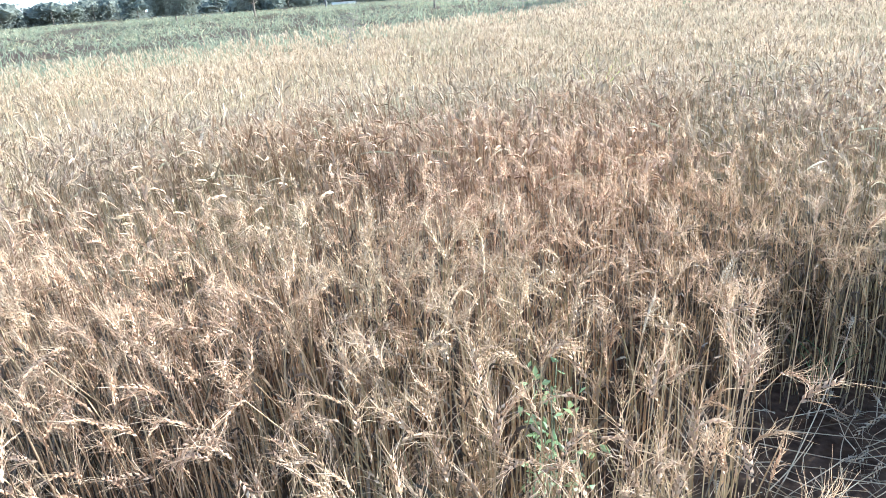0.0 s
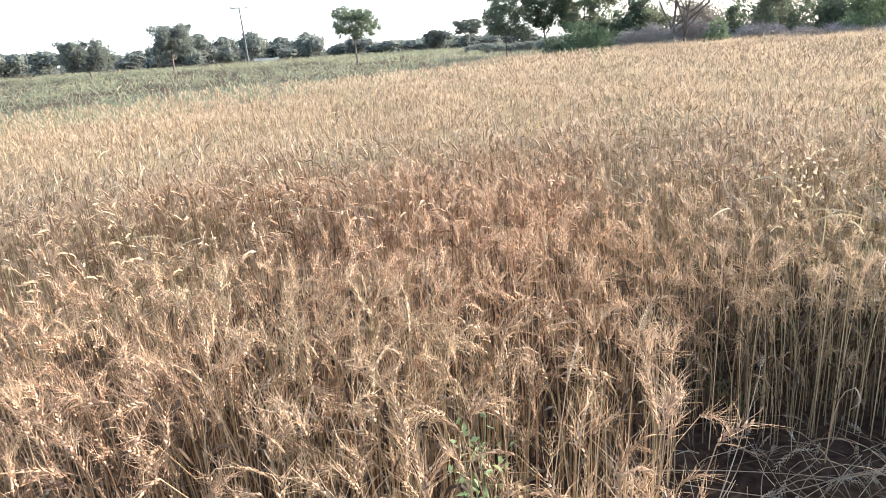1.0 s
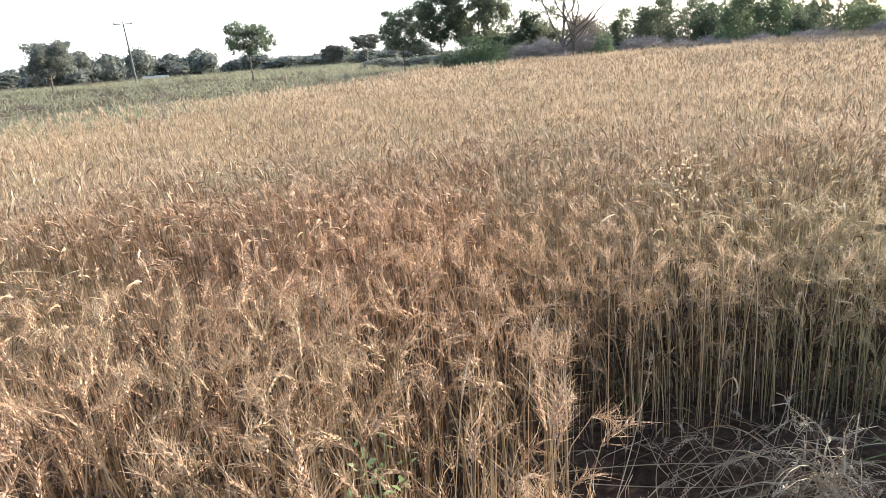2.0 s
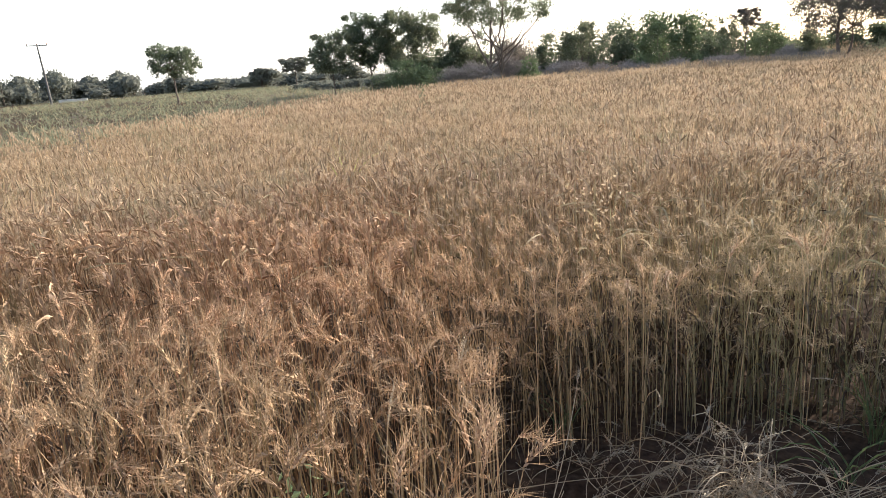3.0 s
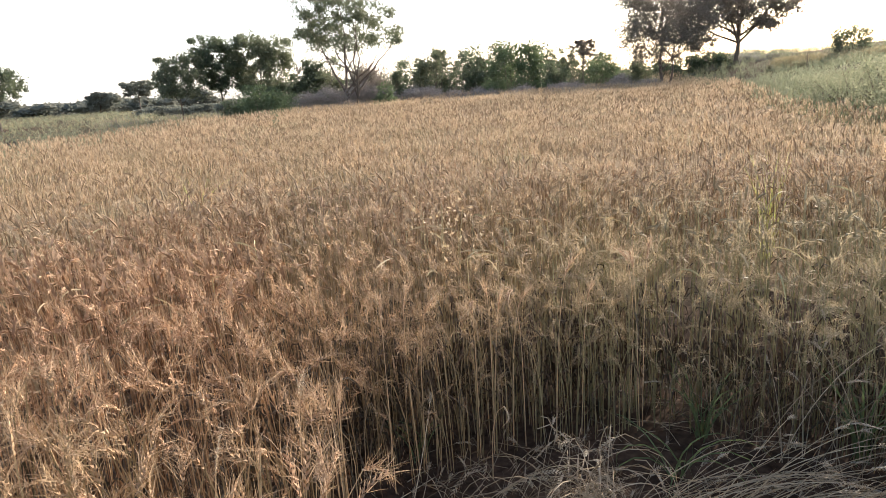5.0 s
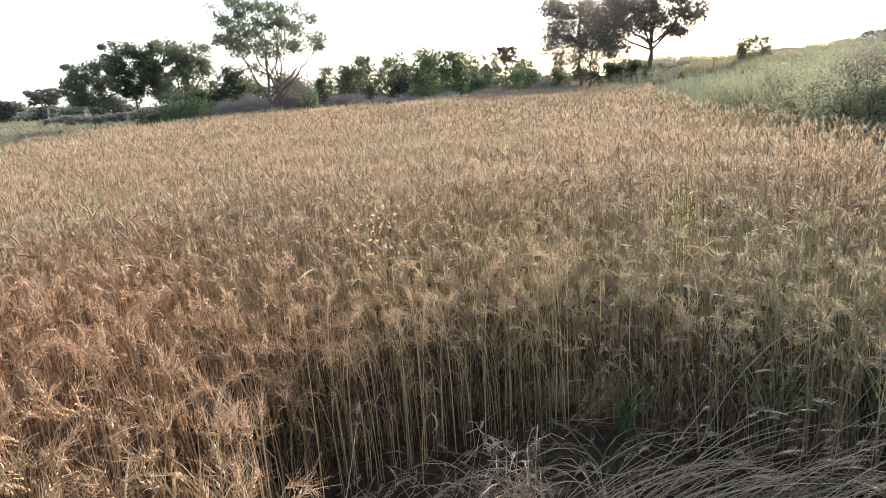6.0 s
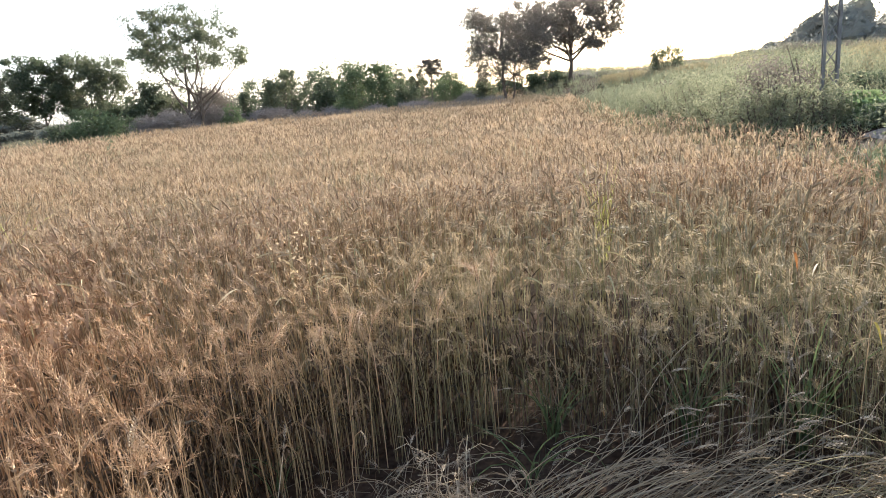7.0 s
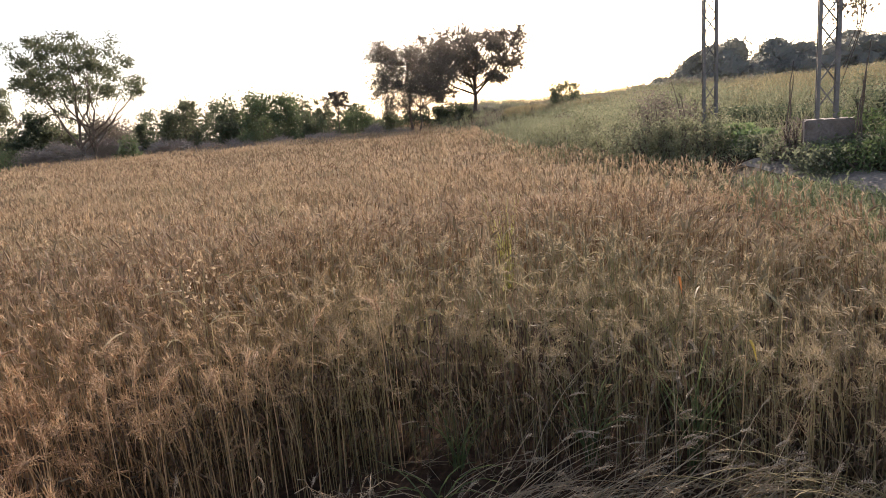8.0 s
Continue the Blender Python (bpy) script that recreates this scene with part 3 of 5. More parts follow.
def tree(name, label, az, dist, top, wide, leaf, leaves=5000, card=(0.2, 0.1), fork=0.35, limbs=6, trunk=0.13, lean=0.0, lumps=0.46, z=None,
         lift=0.0, droop=0.2, deep=None, flat=0.8, stems=1, skirt=0.0, group="", vee=False, thick=6.5):
    """A tree, its head at the angle top above the eye, on a tapered trunk that forks into limbs, with leaves in clusters round the twig ends."""
    bx, by = az_place(az, dist)
    bz = float(height(bx, by)) - 0.05 if z is None else z
    tall = 1.735 + dist * math.tan(radians(top)) - bz
    ob = thing(name, label, "tree", (bx, by, bz), group)
    right = np.array([math.cos(radians(az)), -math.sin(radians(az)), 0])
    deepv = np.array([math.sin(radians(az)), math.cos(radians(az)), 0])
    deep = wide if deep is None else deep
    ends, tips = [], []
    for s_ in range(stems):
        foot = right * (s_ - (stems - 1) / 2) * 0.35
        crotch = foot + right * (lean * fork * tall + (s_ - (stems - 1) / 2) * 0.25 * wide * 0.3) + [0, 0, fork * tall]
        head = crotch + right * lean * 0.4 * tall + [0, 0, tall * (0.88 - fork) * (1 - 0.15 * s_)]
        p = np.concatenate([limb_path(foot, crotch, 0, 5), limb_path(crotch, head, 0, 6)[1:]])
        tp = Pile()
        rad = np.interp(np.linspace(0, 1, len(p)), [0, 0.05, 0.5, 1], [1.35, 1.0, 0.62, 0.12]) * trunk * (1 if s_ == 0 else 0.7)
        tubes(tp, p[None], rad[None], 8, 0)
        part("trunk", tp.mesh("trunk", [BARK], True), ob)
        ends.append((p, s_))
        tips.append(head)
    for i in range(limbs):
        p, s_ = ends[i % stems]
        start = p[3 + i % 3] if vee else p[4 + i % 4]
        ang = 2 * math.pi * (i + rng.uniform(-0.3, 0.3)) / limbs
        out = right * math.cos(ang) * wide / 2 + deepv * math.sin(ang) * deep / 2
        end = out * rng.uniform(0.6, 0.95) + np.array([0, 0, tall * rng.uniform(fork + 0.25, 0.92)]) + right * lean * tall * 0.5
        def held(t_):
            far = math.hypot(float(t_ @ right) / (wide / 2), float(t_ @ deepv) / (deep / 2))
            return t_ * [1 / max(1, far), 1 / max(1, far), 1] if far > 1 else t_
        end = held(end)
        lp = Pile()
        q = limb_path(start, end, (-0.02 if vee else -0.05) * tall, 7)
        tubes(lp, q[None], np.linspace(trunk * (0.55 if vee else 0.42), trunk * 0.06, 7)[None], 5, 0)
        subs = []
        for j in range(5):
            a = q[2 + j % 5]
            b = a + (end - start) * rng.uniform(0.15, 0.45) + rng.normal(0, 1, 3) * [wide * 0.14, wide * 0.14, tall * 0.09]
            b = held(b)
            subs.append(limb_path(a, b, 0.0, 4))
            tips.append(b)
        tips.append(end)
        limb = part("limb", lp.mesh("limb", [BARK], True), ob)
        for sub in subs:
            bp_ = Pile()
            tubes(bp_, sub[None], np.linspace(trunk * 0.16, trunk * 0.03, 4), 4, 0)
            part("branch", bp_.mesh("branch", [BARK], True), limb)
    extra = int(limbs * thick)
    for _ in range(extra):
        a, r = rng.uniform(0, 6.28), rng.uniform(0.2, 1) ** 0.5
        e = rng.uniform(max(fork + 0.08, skirt), 0.97)
        env = math.sqrt(max(0.05, 1 - ((e - (fork + 1) / 2) / ((1.08 - fork) / 2)) ** 2))
        tips.append(right * (math.cos(a) * r * env * wide / 2 + lean * e * tall * 0.5) + deepv * math.sin(a) * r * env * deep / 2 + [0, 0, e * tall])
    tips = np.array(tips)
    tips = tips[tips[:, 2] > max(fork * 0.75, skirt) * tall]
    tips[:, 2] += lift
    over = tips[:, 2] > 0.94 * tall
    tips[over, 2] = tall * rng.uniform(max(fork + 0.15, 0.6), 0.95, over.sum())
    leaves = int(leaves * 2.6)
    card = (card[0] * 1.0, card[1] * 1.05)
    which = rng.integers(0, len(tips), leaves)
    size = rng.uniform(0.5, 1.25, len(tips))[which, None] * lumps * wide / 6.0
    c = tips[which] + np.where(rng.uniform(0, 1, (leaves, 1)) < 0.6, unit(rng.normal(0, 1, (leaves, 3))) * rng.uniform(0, 1, (leaves, 1)) ** 0.55 * 1.7, np.clip(rng.normal(0, 0.85, (leaves, 3)), -1.5, 1.5)) * size * [1, 1, flat]
    cp_ = Pile()
    leaf_cards(cp_, c, rng.uniform(0.6, 1.3, leaves) * card[0], rng.uniform(0.6, 1.3, leaves) * card[1], 0, droop)
    part("crown", cp_.mesh("crown", [leaf]), ob)
    return ob


def bush(name, label, az, dist, top, wide, leaf, leaves=3500, card=(0.16, 0.09), deep=None, z=None, lumps=20, category="bush", spires=0.0, group=""):
    """Many stems from the ground under an uneven dome of leaf clusters."""
    bx, by = az_place(az, dist)
    bz = float(height(bx, by)) - 0.05 if z is None else z
    tall = 1.735 + dist * math.tan(radians(top)) - bz
    ob = thing(name, label, category, (bx, by, bz), group)
    right = np.array([math.cos(radians(az)), -math.sin(radians(az)), 0])
    deepv = np.array([math.sin(radians(az)), math.cos(radians(az)), 0])
    deep = min(wide, 3.0) if deep is None else deep
    u = rng.uniform(-1, 1, (lumps, 2))
    dome = np.sqrt(np.clip(1 - 0.8 * (u ** 2).sum(1) / 1.2, 0.1, 1))
    hz = dome * rng.uniform(0.6, 1.0, lumps)
    hz *= 0.93 * tall / hz.max()
    tips = u[:, :1] * right * wide / 2 * 0.85 + u[:, 1:] * deepv * deep / 2 * 0.85 + hz[:, None] * [0, 0, 1]
    feet = tips * [0.45, 0.45, 0]
    k = np.linspace(0, 1, 5)[:, None]
    for foot, tip in zip(feet, tips):
        sp = Pile()
        tubes(sp, (foot * (1 - k) + tip * k + rng.normal(0, 0.05, (5, 3)) * k)[None], np.linspace(0.035, 0.008, 5), 4, 0)
        part("stem", sp.mesh("stem", [BARK], True), ob)
    leaves = int(leaves * 1.2)
    card = (card[0] * 1.2, card[1] * 1.25)
    which = rng.integers(0, lumps, leaves)
    spread = np.array([1, 1, 0.8]) * (0.18 * wide ** 0.5 * rng.uniform(0.6, 1.3, lumps))[which, None]
    c = tips[which] + np.where(rng.uniform(0, 1, (leaves, 1)) < 0.5, unit(rng.normal(0, 1, (leaves, 3))) * rng.uniform(0, 1, (leaves, 1)) ** 0.55 * 1.6, np.clip(rng.normal(0, 1, (leaves, 3)), -2, 2)) * spread
    low = rng.uniform(0, 1, leaves) < 0.45
    c[low, 2] *= rng.uniform(0.1, 0.9, low.sum())
    if spires:
        up = rng.uniform(0, 1, leaves) < 0.12
        c[up, 2] += rng.uniform(0, spires, up.sum())
    c[:, 2] = np.clip(c[:, 2], 0.03, tall * 1.05 + spires)
    cp_ = Pile()
    leaf_cards(cp_, c, rng.uniform(0.6, 1.3, leaves) * card[0], rng.uniform(0.6, 1.3, leaves) * card[1], 0, 0.1)
    part("foliage", cp_.mesh("foliage", [leaf]), ob)
    return ob


# lone trees on the left, beyond the field
tree("tree", "small dark round-headed tree by distant hedges", -15.4, 95, 2.74, 5.2, HAZE_HEDGELEAF, 4200, (0.3, 0.16), fork=0.25, trunk=0.16)
tree("tree", "low spreading tree beside distant field", -21.3, 85, 1.88, 5.0, HAZE_HEDGELEAF, 3600, (0.28, 0.15), fork=0.25, trunk=0.12)
tree("tree", "slim young tree with thin trunk among weeds", -1.1, 70, 3.38, 4.7, DARKLEAF, 1700, (0.26, 0.14), fork=0.42, limbs=7, trunk=0.1, lean=-0.02)
tree("tree", "small dense round tree far beyond field", 5.5, 120, 1.15, 3.4, HAZE_HEDGELEAF, 3000, (0.32, 0.18), fork=0.15, trunk=0.14)
tree("tree", "umbrella-shaped tree on bare trunk, far off", 8.3, 120, 1.95, 4.4, HAZE_HEDGELEAF, 2400, (0.32, 0.18), fork=0.45, trunk=0.13, flat=0.35)
tree("tree", "slender young tree with open leafy crown", 11.3, 50, 3.79, 3.4, MIDLEAF, 2600, (0.19, 0.1), fork=0.28, limbs=7, trunk=0.07, lean=-0.04, lumps=0.55)
tree("tree", "dark bushy tree with upright lumpy crown", 14.4, 52, 5.21, 3.2, DARKLEAF, 4200, (0.19, 0.1), fork=0.24, limbs=6, trunk=0.09, lumps=0.62, skirt=0.36)
tree("tree", "broad leafy tree with yellow-lit edge", 17.8, 52, 5.16, 4.0, MIDLEAF, 5200, (0.19, 0.1), fork=0.16, limbs=7, trunk=0.1, lumps=0.58, skirt=0.3)
tree("gum_tree", "tall tree with bare forked limbs and feathery crown", 24.9, 46, 8.33, 6.6, MIDLEAF, 5600, (0.18, 0.08), fork=0.2, limbs=11, trunk=0.15, stems=2, lift=0.1, lumps=0.34, droop=0.6, skirt=0.52, vee=True)
tree("thin_tree", "thin bare-stemmed tree with small ragged crown", 44.2, 50, 3.32, 1.5, BROWNLEAF, 700, (0.18, 0.08), fork=0.6, limbs=4, trunk=0.05)
tree("small_tree", "small sparse tree behind shrubs", 42.3, 54, 2.9, 2.6, MIDLEAF, 650, (0.19, 0.1), fork=0.3, limbs=5, trunk=0.06)
tree("acacia_tree", "spreading thorn tree with dense brown-green crown", 50.7, 50, 6.86, 6.2, BROWNLEAF, 9000, (0.18, 0.08), fork=0.2, limbs=11, trunk=0.14, stems=2, droop=0.1, lumps=0.5, skirt=0.33, thick=9)
tree("broad_tree", "lumpy broad-leaved tree backlit on bank", 55.8, 58, 7.4, 8.4, BROWNLEAF, 4600, (0.25, 0.15), fork=0.3, limbs=13, trunk=0.19, lean=0.02, lumps=0.36, vee=True)

# thicket behind the field
bush("bush", "glossy green shrub at edge of wheat", 17.6, 43, 0.9, 3.6, BRIGHTLEAF, 4200, (0.15, 0.07))
bush("bush", "low dark shrub at edge of wheat", 15.2, 44, -0.1, 1.6, DARKLEAF, 1200, (0.14, 0.07))
bush("bush", "dark tangled bush behind brushwood", 20.6, 51, 3.0, 3.6, DARKLEAF, 4500, (0.17, 0.09))
bush("bush", "dark bush with lighter green shoots", 22.6, 52, 3.0, 3.2, MIDLEAF, 4200, (0.17, 0.09), spires=0.4)
bush("bush", "brownish dry bush beneath tall tree", 26.2, 51, 2.3, 4.0, BROWNLEAF, 4200, (0.16, 0.07))
bush("bush", "small cone-shaped dark shrub", 28.9, 50, 2.25, 1.3, DARKLEAF, 1800, (0.15, 0.07))
bush("bush", "young bright shrub before brushwood heap", 27.5, 44, 0.6, 1.5, BRIGHTLEAF, 1100, (0.15, 0.06))
bush("bush", "grey-green bush with loose outline", 31.8, 50, 3.1, 3.4, MIDLEAF, 4300, (0.16, 0.08), spires=0.5)
bush("bush", "dull green wide bush at field edge", 34.4, 51, 2.8, 3.2, DARKLEAF, 4000, (0.16, 0.08))
bush("bush", "dense bright green rounded bush at field edge", 38.6, 48, 3.2, 4.6, BRIGHTLEAF, 6500, (0.17, 0.08), spires=0.3)
bush("bush", "olive green bush behind bright one", 36.8, 53, 3.3, 3.4, MIDLEAF, 3500, (0.17, 0.08))
bush("bush", "low green shrub beside thin tree", 42.2, 49, 1.5, 2.6, DARKLEAF, 2600, (0.15, 0.08))
bush("bush", "sunlit yellow-green shrub top", 45.6, 51, 1.8, 3.0, BRIGHTLEAF, 2600, (0.15, 0.08))
bush("bush", "low dark hedge shrub under thorn tree", 48.6, 52, 1.0, 3.4, MIDLEAF, 2600, (0.15, 0.08))
bush("bush", "round shrub on skyline of grassy bank", 63.3, 52, 2.4, 2.3, MIDLEAF, 1700, (0.16, 0.08))


for i, az in enumerate(np.arange(19.5, 47, 1.75)):
    bush("bush", ("dark green thicket bush behind field edge", "dull brownish thicket bush", "grey-green thicket bush with ragged top")[i % 3], az, 55 + 2 * (i % 2), 1.8 + 0.7 * math.sin(i * 2.3) + (0.7 if 30 < az < 41 else 0), 4.4,
         (DARKLEAF, BROWNLEAF, MIDLEAF)[i % 3], 1700, (0.2, 0.1), group="thicket behind the field")


def brush_heap(label, az, dist, top, wide):
    """A heap of cut thorn branches."""
    bx, by = az_place(az, dist)
    tall = 1.735 + dist * math.tan(radians(top)) - float(height(bx, by))
    ob = thing("brushwood_heap", label, "brushwood", (bx, by, float(height(bx, by)) - 0.05))
    right = np.array([math.cos(radians(az)), -math.sin(radians(az)), 0])
    n = 1500
    c = right * rng.uniform(-1, 1, (n, 1)) * wide / 2 + np.array([math.sin(radians(az)), math.cos(radians(az)), 0]) * rng.normal(0, 0.7, (n, 1))
    prof = tall * np.clip(1 - (np.abs(c @ right) / (wide / 2)) ** 3, 0.2, 1) * (0.55 + 0.5 * smooth_noise(c @ right + az * 3, 0 * c[:, 0], 0.8, 71))
    c[:, 2] = prof * rng.uniform(0, 1, n) ** 0.7
    d = unit(rng.normal(size=(n, 3)) * [1, 1, 0.45])
    k = np.linspace(-0.5, 0.5, 4)[None, :, None]
    hp = Pile()
    tubes(hp, c[:, None] + d[:, None] * k * 0.9 + rng.normal(0, 0.05, (n, 4, 3)), [0.014, 0.012, 0.009, 0.005], 3, 0)
    part("branch_tangle", hp.mesh("branch_tangle", [BRUSH]), ob)
    tp = Pile()
    leaf_cards(tp, c[rng.integers(0, n, 2200)] + rng.normal(0, 0.12, (2200, 3)), 0.14, 0.07, 0)
    part("twig_litter", tp.mesh("twig_litter", [BRUSH]), ob)


brush_heap("heap of grey cut thorn branches at field edge", 22.3, 46, 0.6, 5.0)
brush_heap("grey dry thorn heap beneath tall tree", 26.4, 48, 1.1, 4.0)
brush_heap("low grey line of cut brushwood", 31.0, 47, 0.2, 5.0)
brush_heap("low bleached brushwood along field corner", 43.5, 46.5, 0.0, 5.5)
brush_heap("low pale brushwood below bright green bush", 38.0, 46.0, -0.2, 5.5)
brush_heap("pale cut branches below dull green bush", 34.4, 46.5, -0.1, 4.5)
brush_heap("thin pale brushwood below thorn tree", 48.3, 48.5, 0.2, 5.0)

for az, top in ((46.5, 0.9), (48.4, 1.0), (50.2, 0.9), (52.2, 1.1), (54.0, 1.3)):
    bush("bush", "low dark hedge bush behind thorn tree", az, 60, top, 3.0, (DARKLEAF, MIDLEAF)[int(az) % 2], 1500, (0.2, 0.11), group="hedge behind the thorn tree")
# Pale leaf colour on some of these shrubs imitates glare over the bank.
for az, dist, top, wide, mat in ((67.2, 23, -0.3, 2.2, WEED_PALE), (69.0, 21, 0.2, 2.4, WEED_PALE), (70.3, 22, 0.6, 2.0, BROWNLEAF), (71.6, 20, 0.6, 2.2, BROWNLEAF), (73.0, 20.5, 0.3, 1.8, WEED_PALE), (66.2, 24, 0.0, 2.6, WEED_PALE), (72.8, 26, 1.3, 2.6, WEED), (85.8, 17, 0.2, 1.8, WEED),
                                 (63.5, 28, -0.3, 2.8, WEED_PALE), (70.5, 18.5, -1.2, 2.0, WEED_PALE), (72.6, 18, -1.4, 1.8, WEED_PALE), (74.2, 17.6, -1.6, 1.6, WEED_PALE), (68.0, 20, -1.2, 2.2, WEED_PALE)):
    bush("bank_shrub", {WEED: "loose grey-green shrub on weedy bank", WEED_PALE: "pale shrub on weedy bank, lightened for glare", BROWNLEAF: "dry brownish shrub on weedy bank"}[mat], az, dist, top, wide, mat, 1700, (0.08, 0.03), category="shrub", spires=0.4, lumps=9, group="shrubs on the bank")

# The leaf grey of these bushes stands in for haze.
for az, dist, top, wide in ((8.6, 88, -0.35, 4.5), (10.0, 84, -0.2, 5.0), (11.9, 82, -0.4, 5.0), (13.2, 78, -0.25, 4.5), (15.4, 74, 0.0, 4.5)):
    bush("bush", "low haze-greyed green bush beyond slender trees", az, dist, top, wide, HAZE_HEDGELEAF, 1500, (0.24, 0.13), group="bushes beyond the slender trees")

# rocky earth mound under the broad tree
rp = Pile()
ra, rb = np.meshgrid(np.linspace(-1, 1, 40), np.linspace(-1, 1, 16))
mx0, my0 = az_place(55.8, 61)
rx_ = mx0 + ra * 4.6 * math.cos(radians(55.8)) + rb * 2.5 * math.sin(radians(55.8))
ry_ = my0 - ra * 4.6 * math.sin(radians(55.8)) + rb * 2.5 * math.cos(radians(55.8))
rz_ = height(rx_, ry_) - 0.2 + 0.4 * np.clip(1 - ra ** 2, 0, 1) ** 0.6 * np.clip(1 - rb ** 2, 0, 1) ** 0.6 + 0.3 * (smooth_noise(rx_, ry_, 0.7, 8) - 0.5)
ir = np.arange(40 * 16).reshape(16, 40)
rp.add(np.stack([rx_, ry_, rz_], -1), np.stack([ir[:-1, :-1], ir[:-1, 1:], ir[1:, 1:], ir[1:, :-1]], -1).reshape(-1, 4))
tagged(new("earth_mound", rp.mesh("earth_mound", [ROCK_SHADED], True)), "grey-brown stony earth mound under backlit tree", "mound", kind="structure")


# far tree lines, too far to count, with haze mixed into their leaf colour
def woods(name, label, centres, leaf, per=260, card=0.9, solid=False):
    wp = Pile()
    for wx, wy, wz, tall, wide in centres:
        lumps = 5 if solid else 7
        u = rng.uniform(-1, 1, (lumps, 3))
        tip = np.array([wx, wy, wz]) + u * [wide / 2, wide / 2, 0.0] + [0, 0, 1] * (tall * rng.uniform(0.25, 0.76, (lumps, 1)) * np.sqrt(np.clip(1 - 0.5 * (u[:, :2] ** 2).sum(1, keepdims=True), 0.2, 1)))
        ring, rise = np.meshgrid(np.arange(16) * 2 * np.pi / 16, np.linspace(-1.45, 1.5, 10))
        ball = np.stack([np.cos(ring) * np.cos(rise), np.sin(ring) * np.cos(rise), np.sin(rise)], -1)
        g = np.arange(160).reshape(10, 16)
        quads = np.stack([g[:-1], np.roll(g, -1, 1)[:-1], np.roll(g, -1, 1)[1:], g[1:]], -1).reshape(-1, 4)
        radius = np.array([wide * 0.3, wide * 0.3, tall * 0.25]) if solid else np.array([wide * 0.26, wide * 0.26, tall * 0.2])
        for t_ in tip if solid else ():
            wp.add(t_ + ball * radius * 0.8 * rng.uniform(0.72, 1.12, (10, 16, 1)), quads, 0)
        c = tip[rng.integers(0, lumps, per)] + unit(rng.normal(0, 1, (per, 3))) * radius * (rng.uniform(0.7, 1.12, (per, 1)) if solid else 1.25 * rng.uniform(0, 1, (per, 1)) ** 0.5)
        low = rng.uniform(0, 1, per) < 0.42
        c[low, 2] = wz + (c[low, 2] - wz) * rng.uniform(0, 0.9, low.sum())
        leaf_cards(wp, c, rng.uniform(0.6, 1.3, per) * card, rng.uniform(0.6, 1.3, per) * card * 0.6, 0)
        tubes(wp, np.array([[[wx, wy, wz - 0.5], [wx + 0.1, wy, wz + tall * 0.5]]]), [0.15, 0.08], 5, 1)
    tagged(new(name, wp.mesh(name, [leaf, BARK])), label, "woods", kind="stuff")


line_ = []
for az in np.arange(-40, 13, 1.5):
    dd = 190 + rng.uniform(-25, 25)
    wx, wy = az_place(az + rng.uniform(-0.4, 0.4), dd)
    tall = rng.uniform(5.6, 9.6) if az < -2 else rng.uniform(3.6, 5.4)
    line_.append((wx, wy, float(height(wx, wy)) - 0.3, tall, rng.uniform(7, 12)))
woods("far_tree_line", "hazy grey-green line of trees across distant fields", line_, HAZE_HEDGELEAF, 750, 0.75, True)
line_ = []
for az in np.arange(4, 16, 0.9):
    wx, wy = az_place(az, 250 + rng.uniform(-20, 20))
    line_.append((wx, wy, float(height(wx, wy)), rng.uniform(5, 9), rng.uniform(8, 12)))
woods("far_woods", "pale hazy woods on the plain's horizon", line_, HAZE_FARLEAF, 200, 0.6)
line_ = []
for az in np.arange(71.8, 94, 0.8):
    dd = 150 + rng.uniform(-8, 8)
    wx, wy = az_place(az + rng.uniform(-0.3, 0.3), dd)
    wz = float(height(wx, wy)) - 1.5
    top = np.interp(az, [71.8, 73.8, 76.3, 77.7, 79.2, 80.1, 81.6, 83.7, 86, 100], [2.5, 4.3, 4.6, 5.2, 4.1, 3.9, 4.5, 4.0, 4.2, 4.0])
    line_.append((wx, wy, wz, (1.735 + dd * math.tan(radians(top)) - wz) * 1.12, rng.uniform(10, 14)))
woods("hill_woods", "hazy backlit trees along hill behind pylons", line_, HAZE_FARLEAF, 1500, 0.7, True)

# ---- pole and lattice pylons ----
def box_mesh(name, sx, sy, sz, mat, bevel=0.0):
    bm = bmesh.new()
    bmesh.ops.create_cube(bm, size=1.0)
    bmesh.ops.scale(bm, vec=(sx, sy, sz), verts=bm.verts)
    if bevel:
        bmesh.ops.bevel(bm, geom=bm.edges[:], offset=bevel, segments=2, affect="EDGES")
    me = bpy.data.meshes.new(name)
    bm.to_mesh(me)
    bm.free()
    me.materials.append(mat)
    return me


def angle_iron(name, length, leg, thick, mat):
    """An L-section bar along z from 0 to length."""
    bm = bmesh.new()
    prof = [(0, 0), (leg, 0), (leg, thick), (thick, thick), (thick, leg), (0, leg)]
    lo = [bm.verts.new((a, b, 0)) for a, b in prof]
    hi = [bm.verts.new((a, b, length)) for a, b in prof]
    for i in range(6):
        bm.faces.new((lo[i], lo[(i + 1) % 6], hi[(i + 1) % 6], hi[i]))
    bm.faces.new(lo[::-1])
    bm.faces.new(hi)
    me = bpy.data.meshes.new(name)
    bm.to_mesh(me)
    bm.free()
    me.materials.append(mat)
    return me


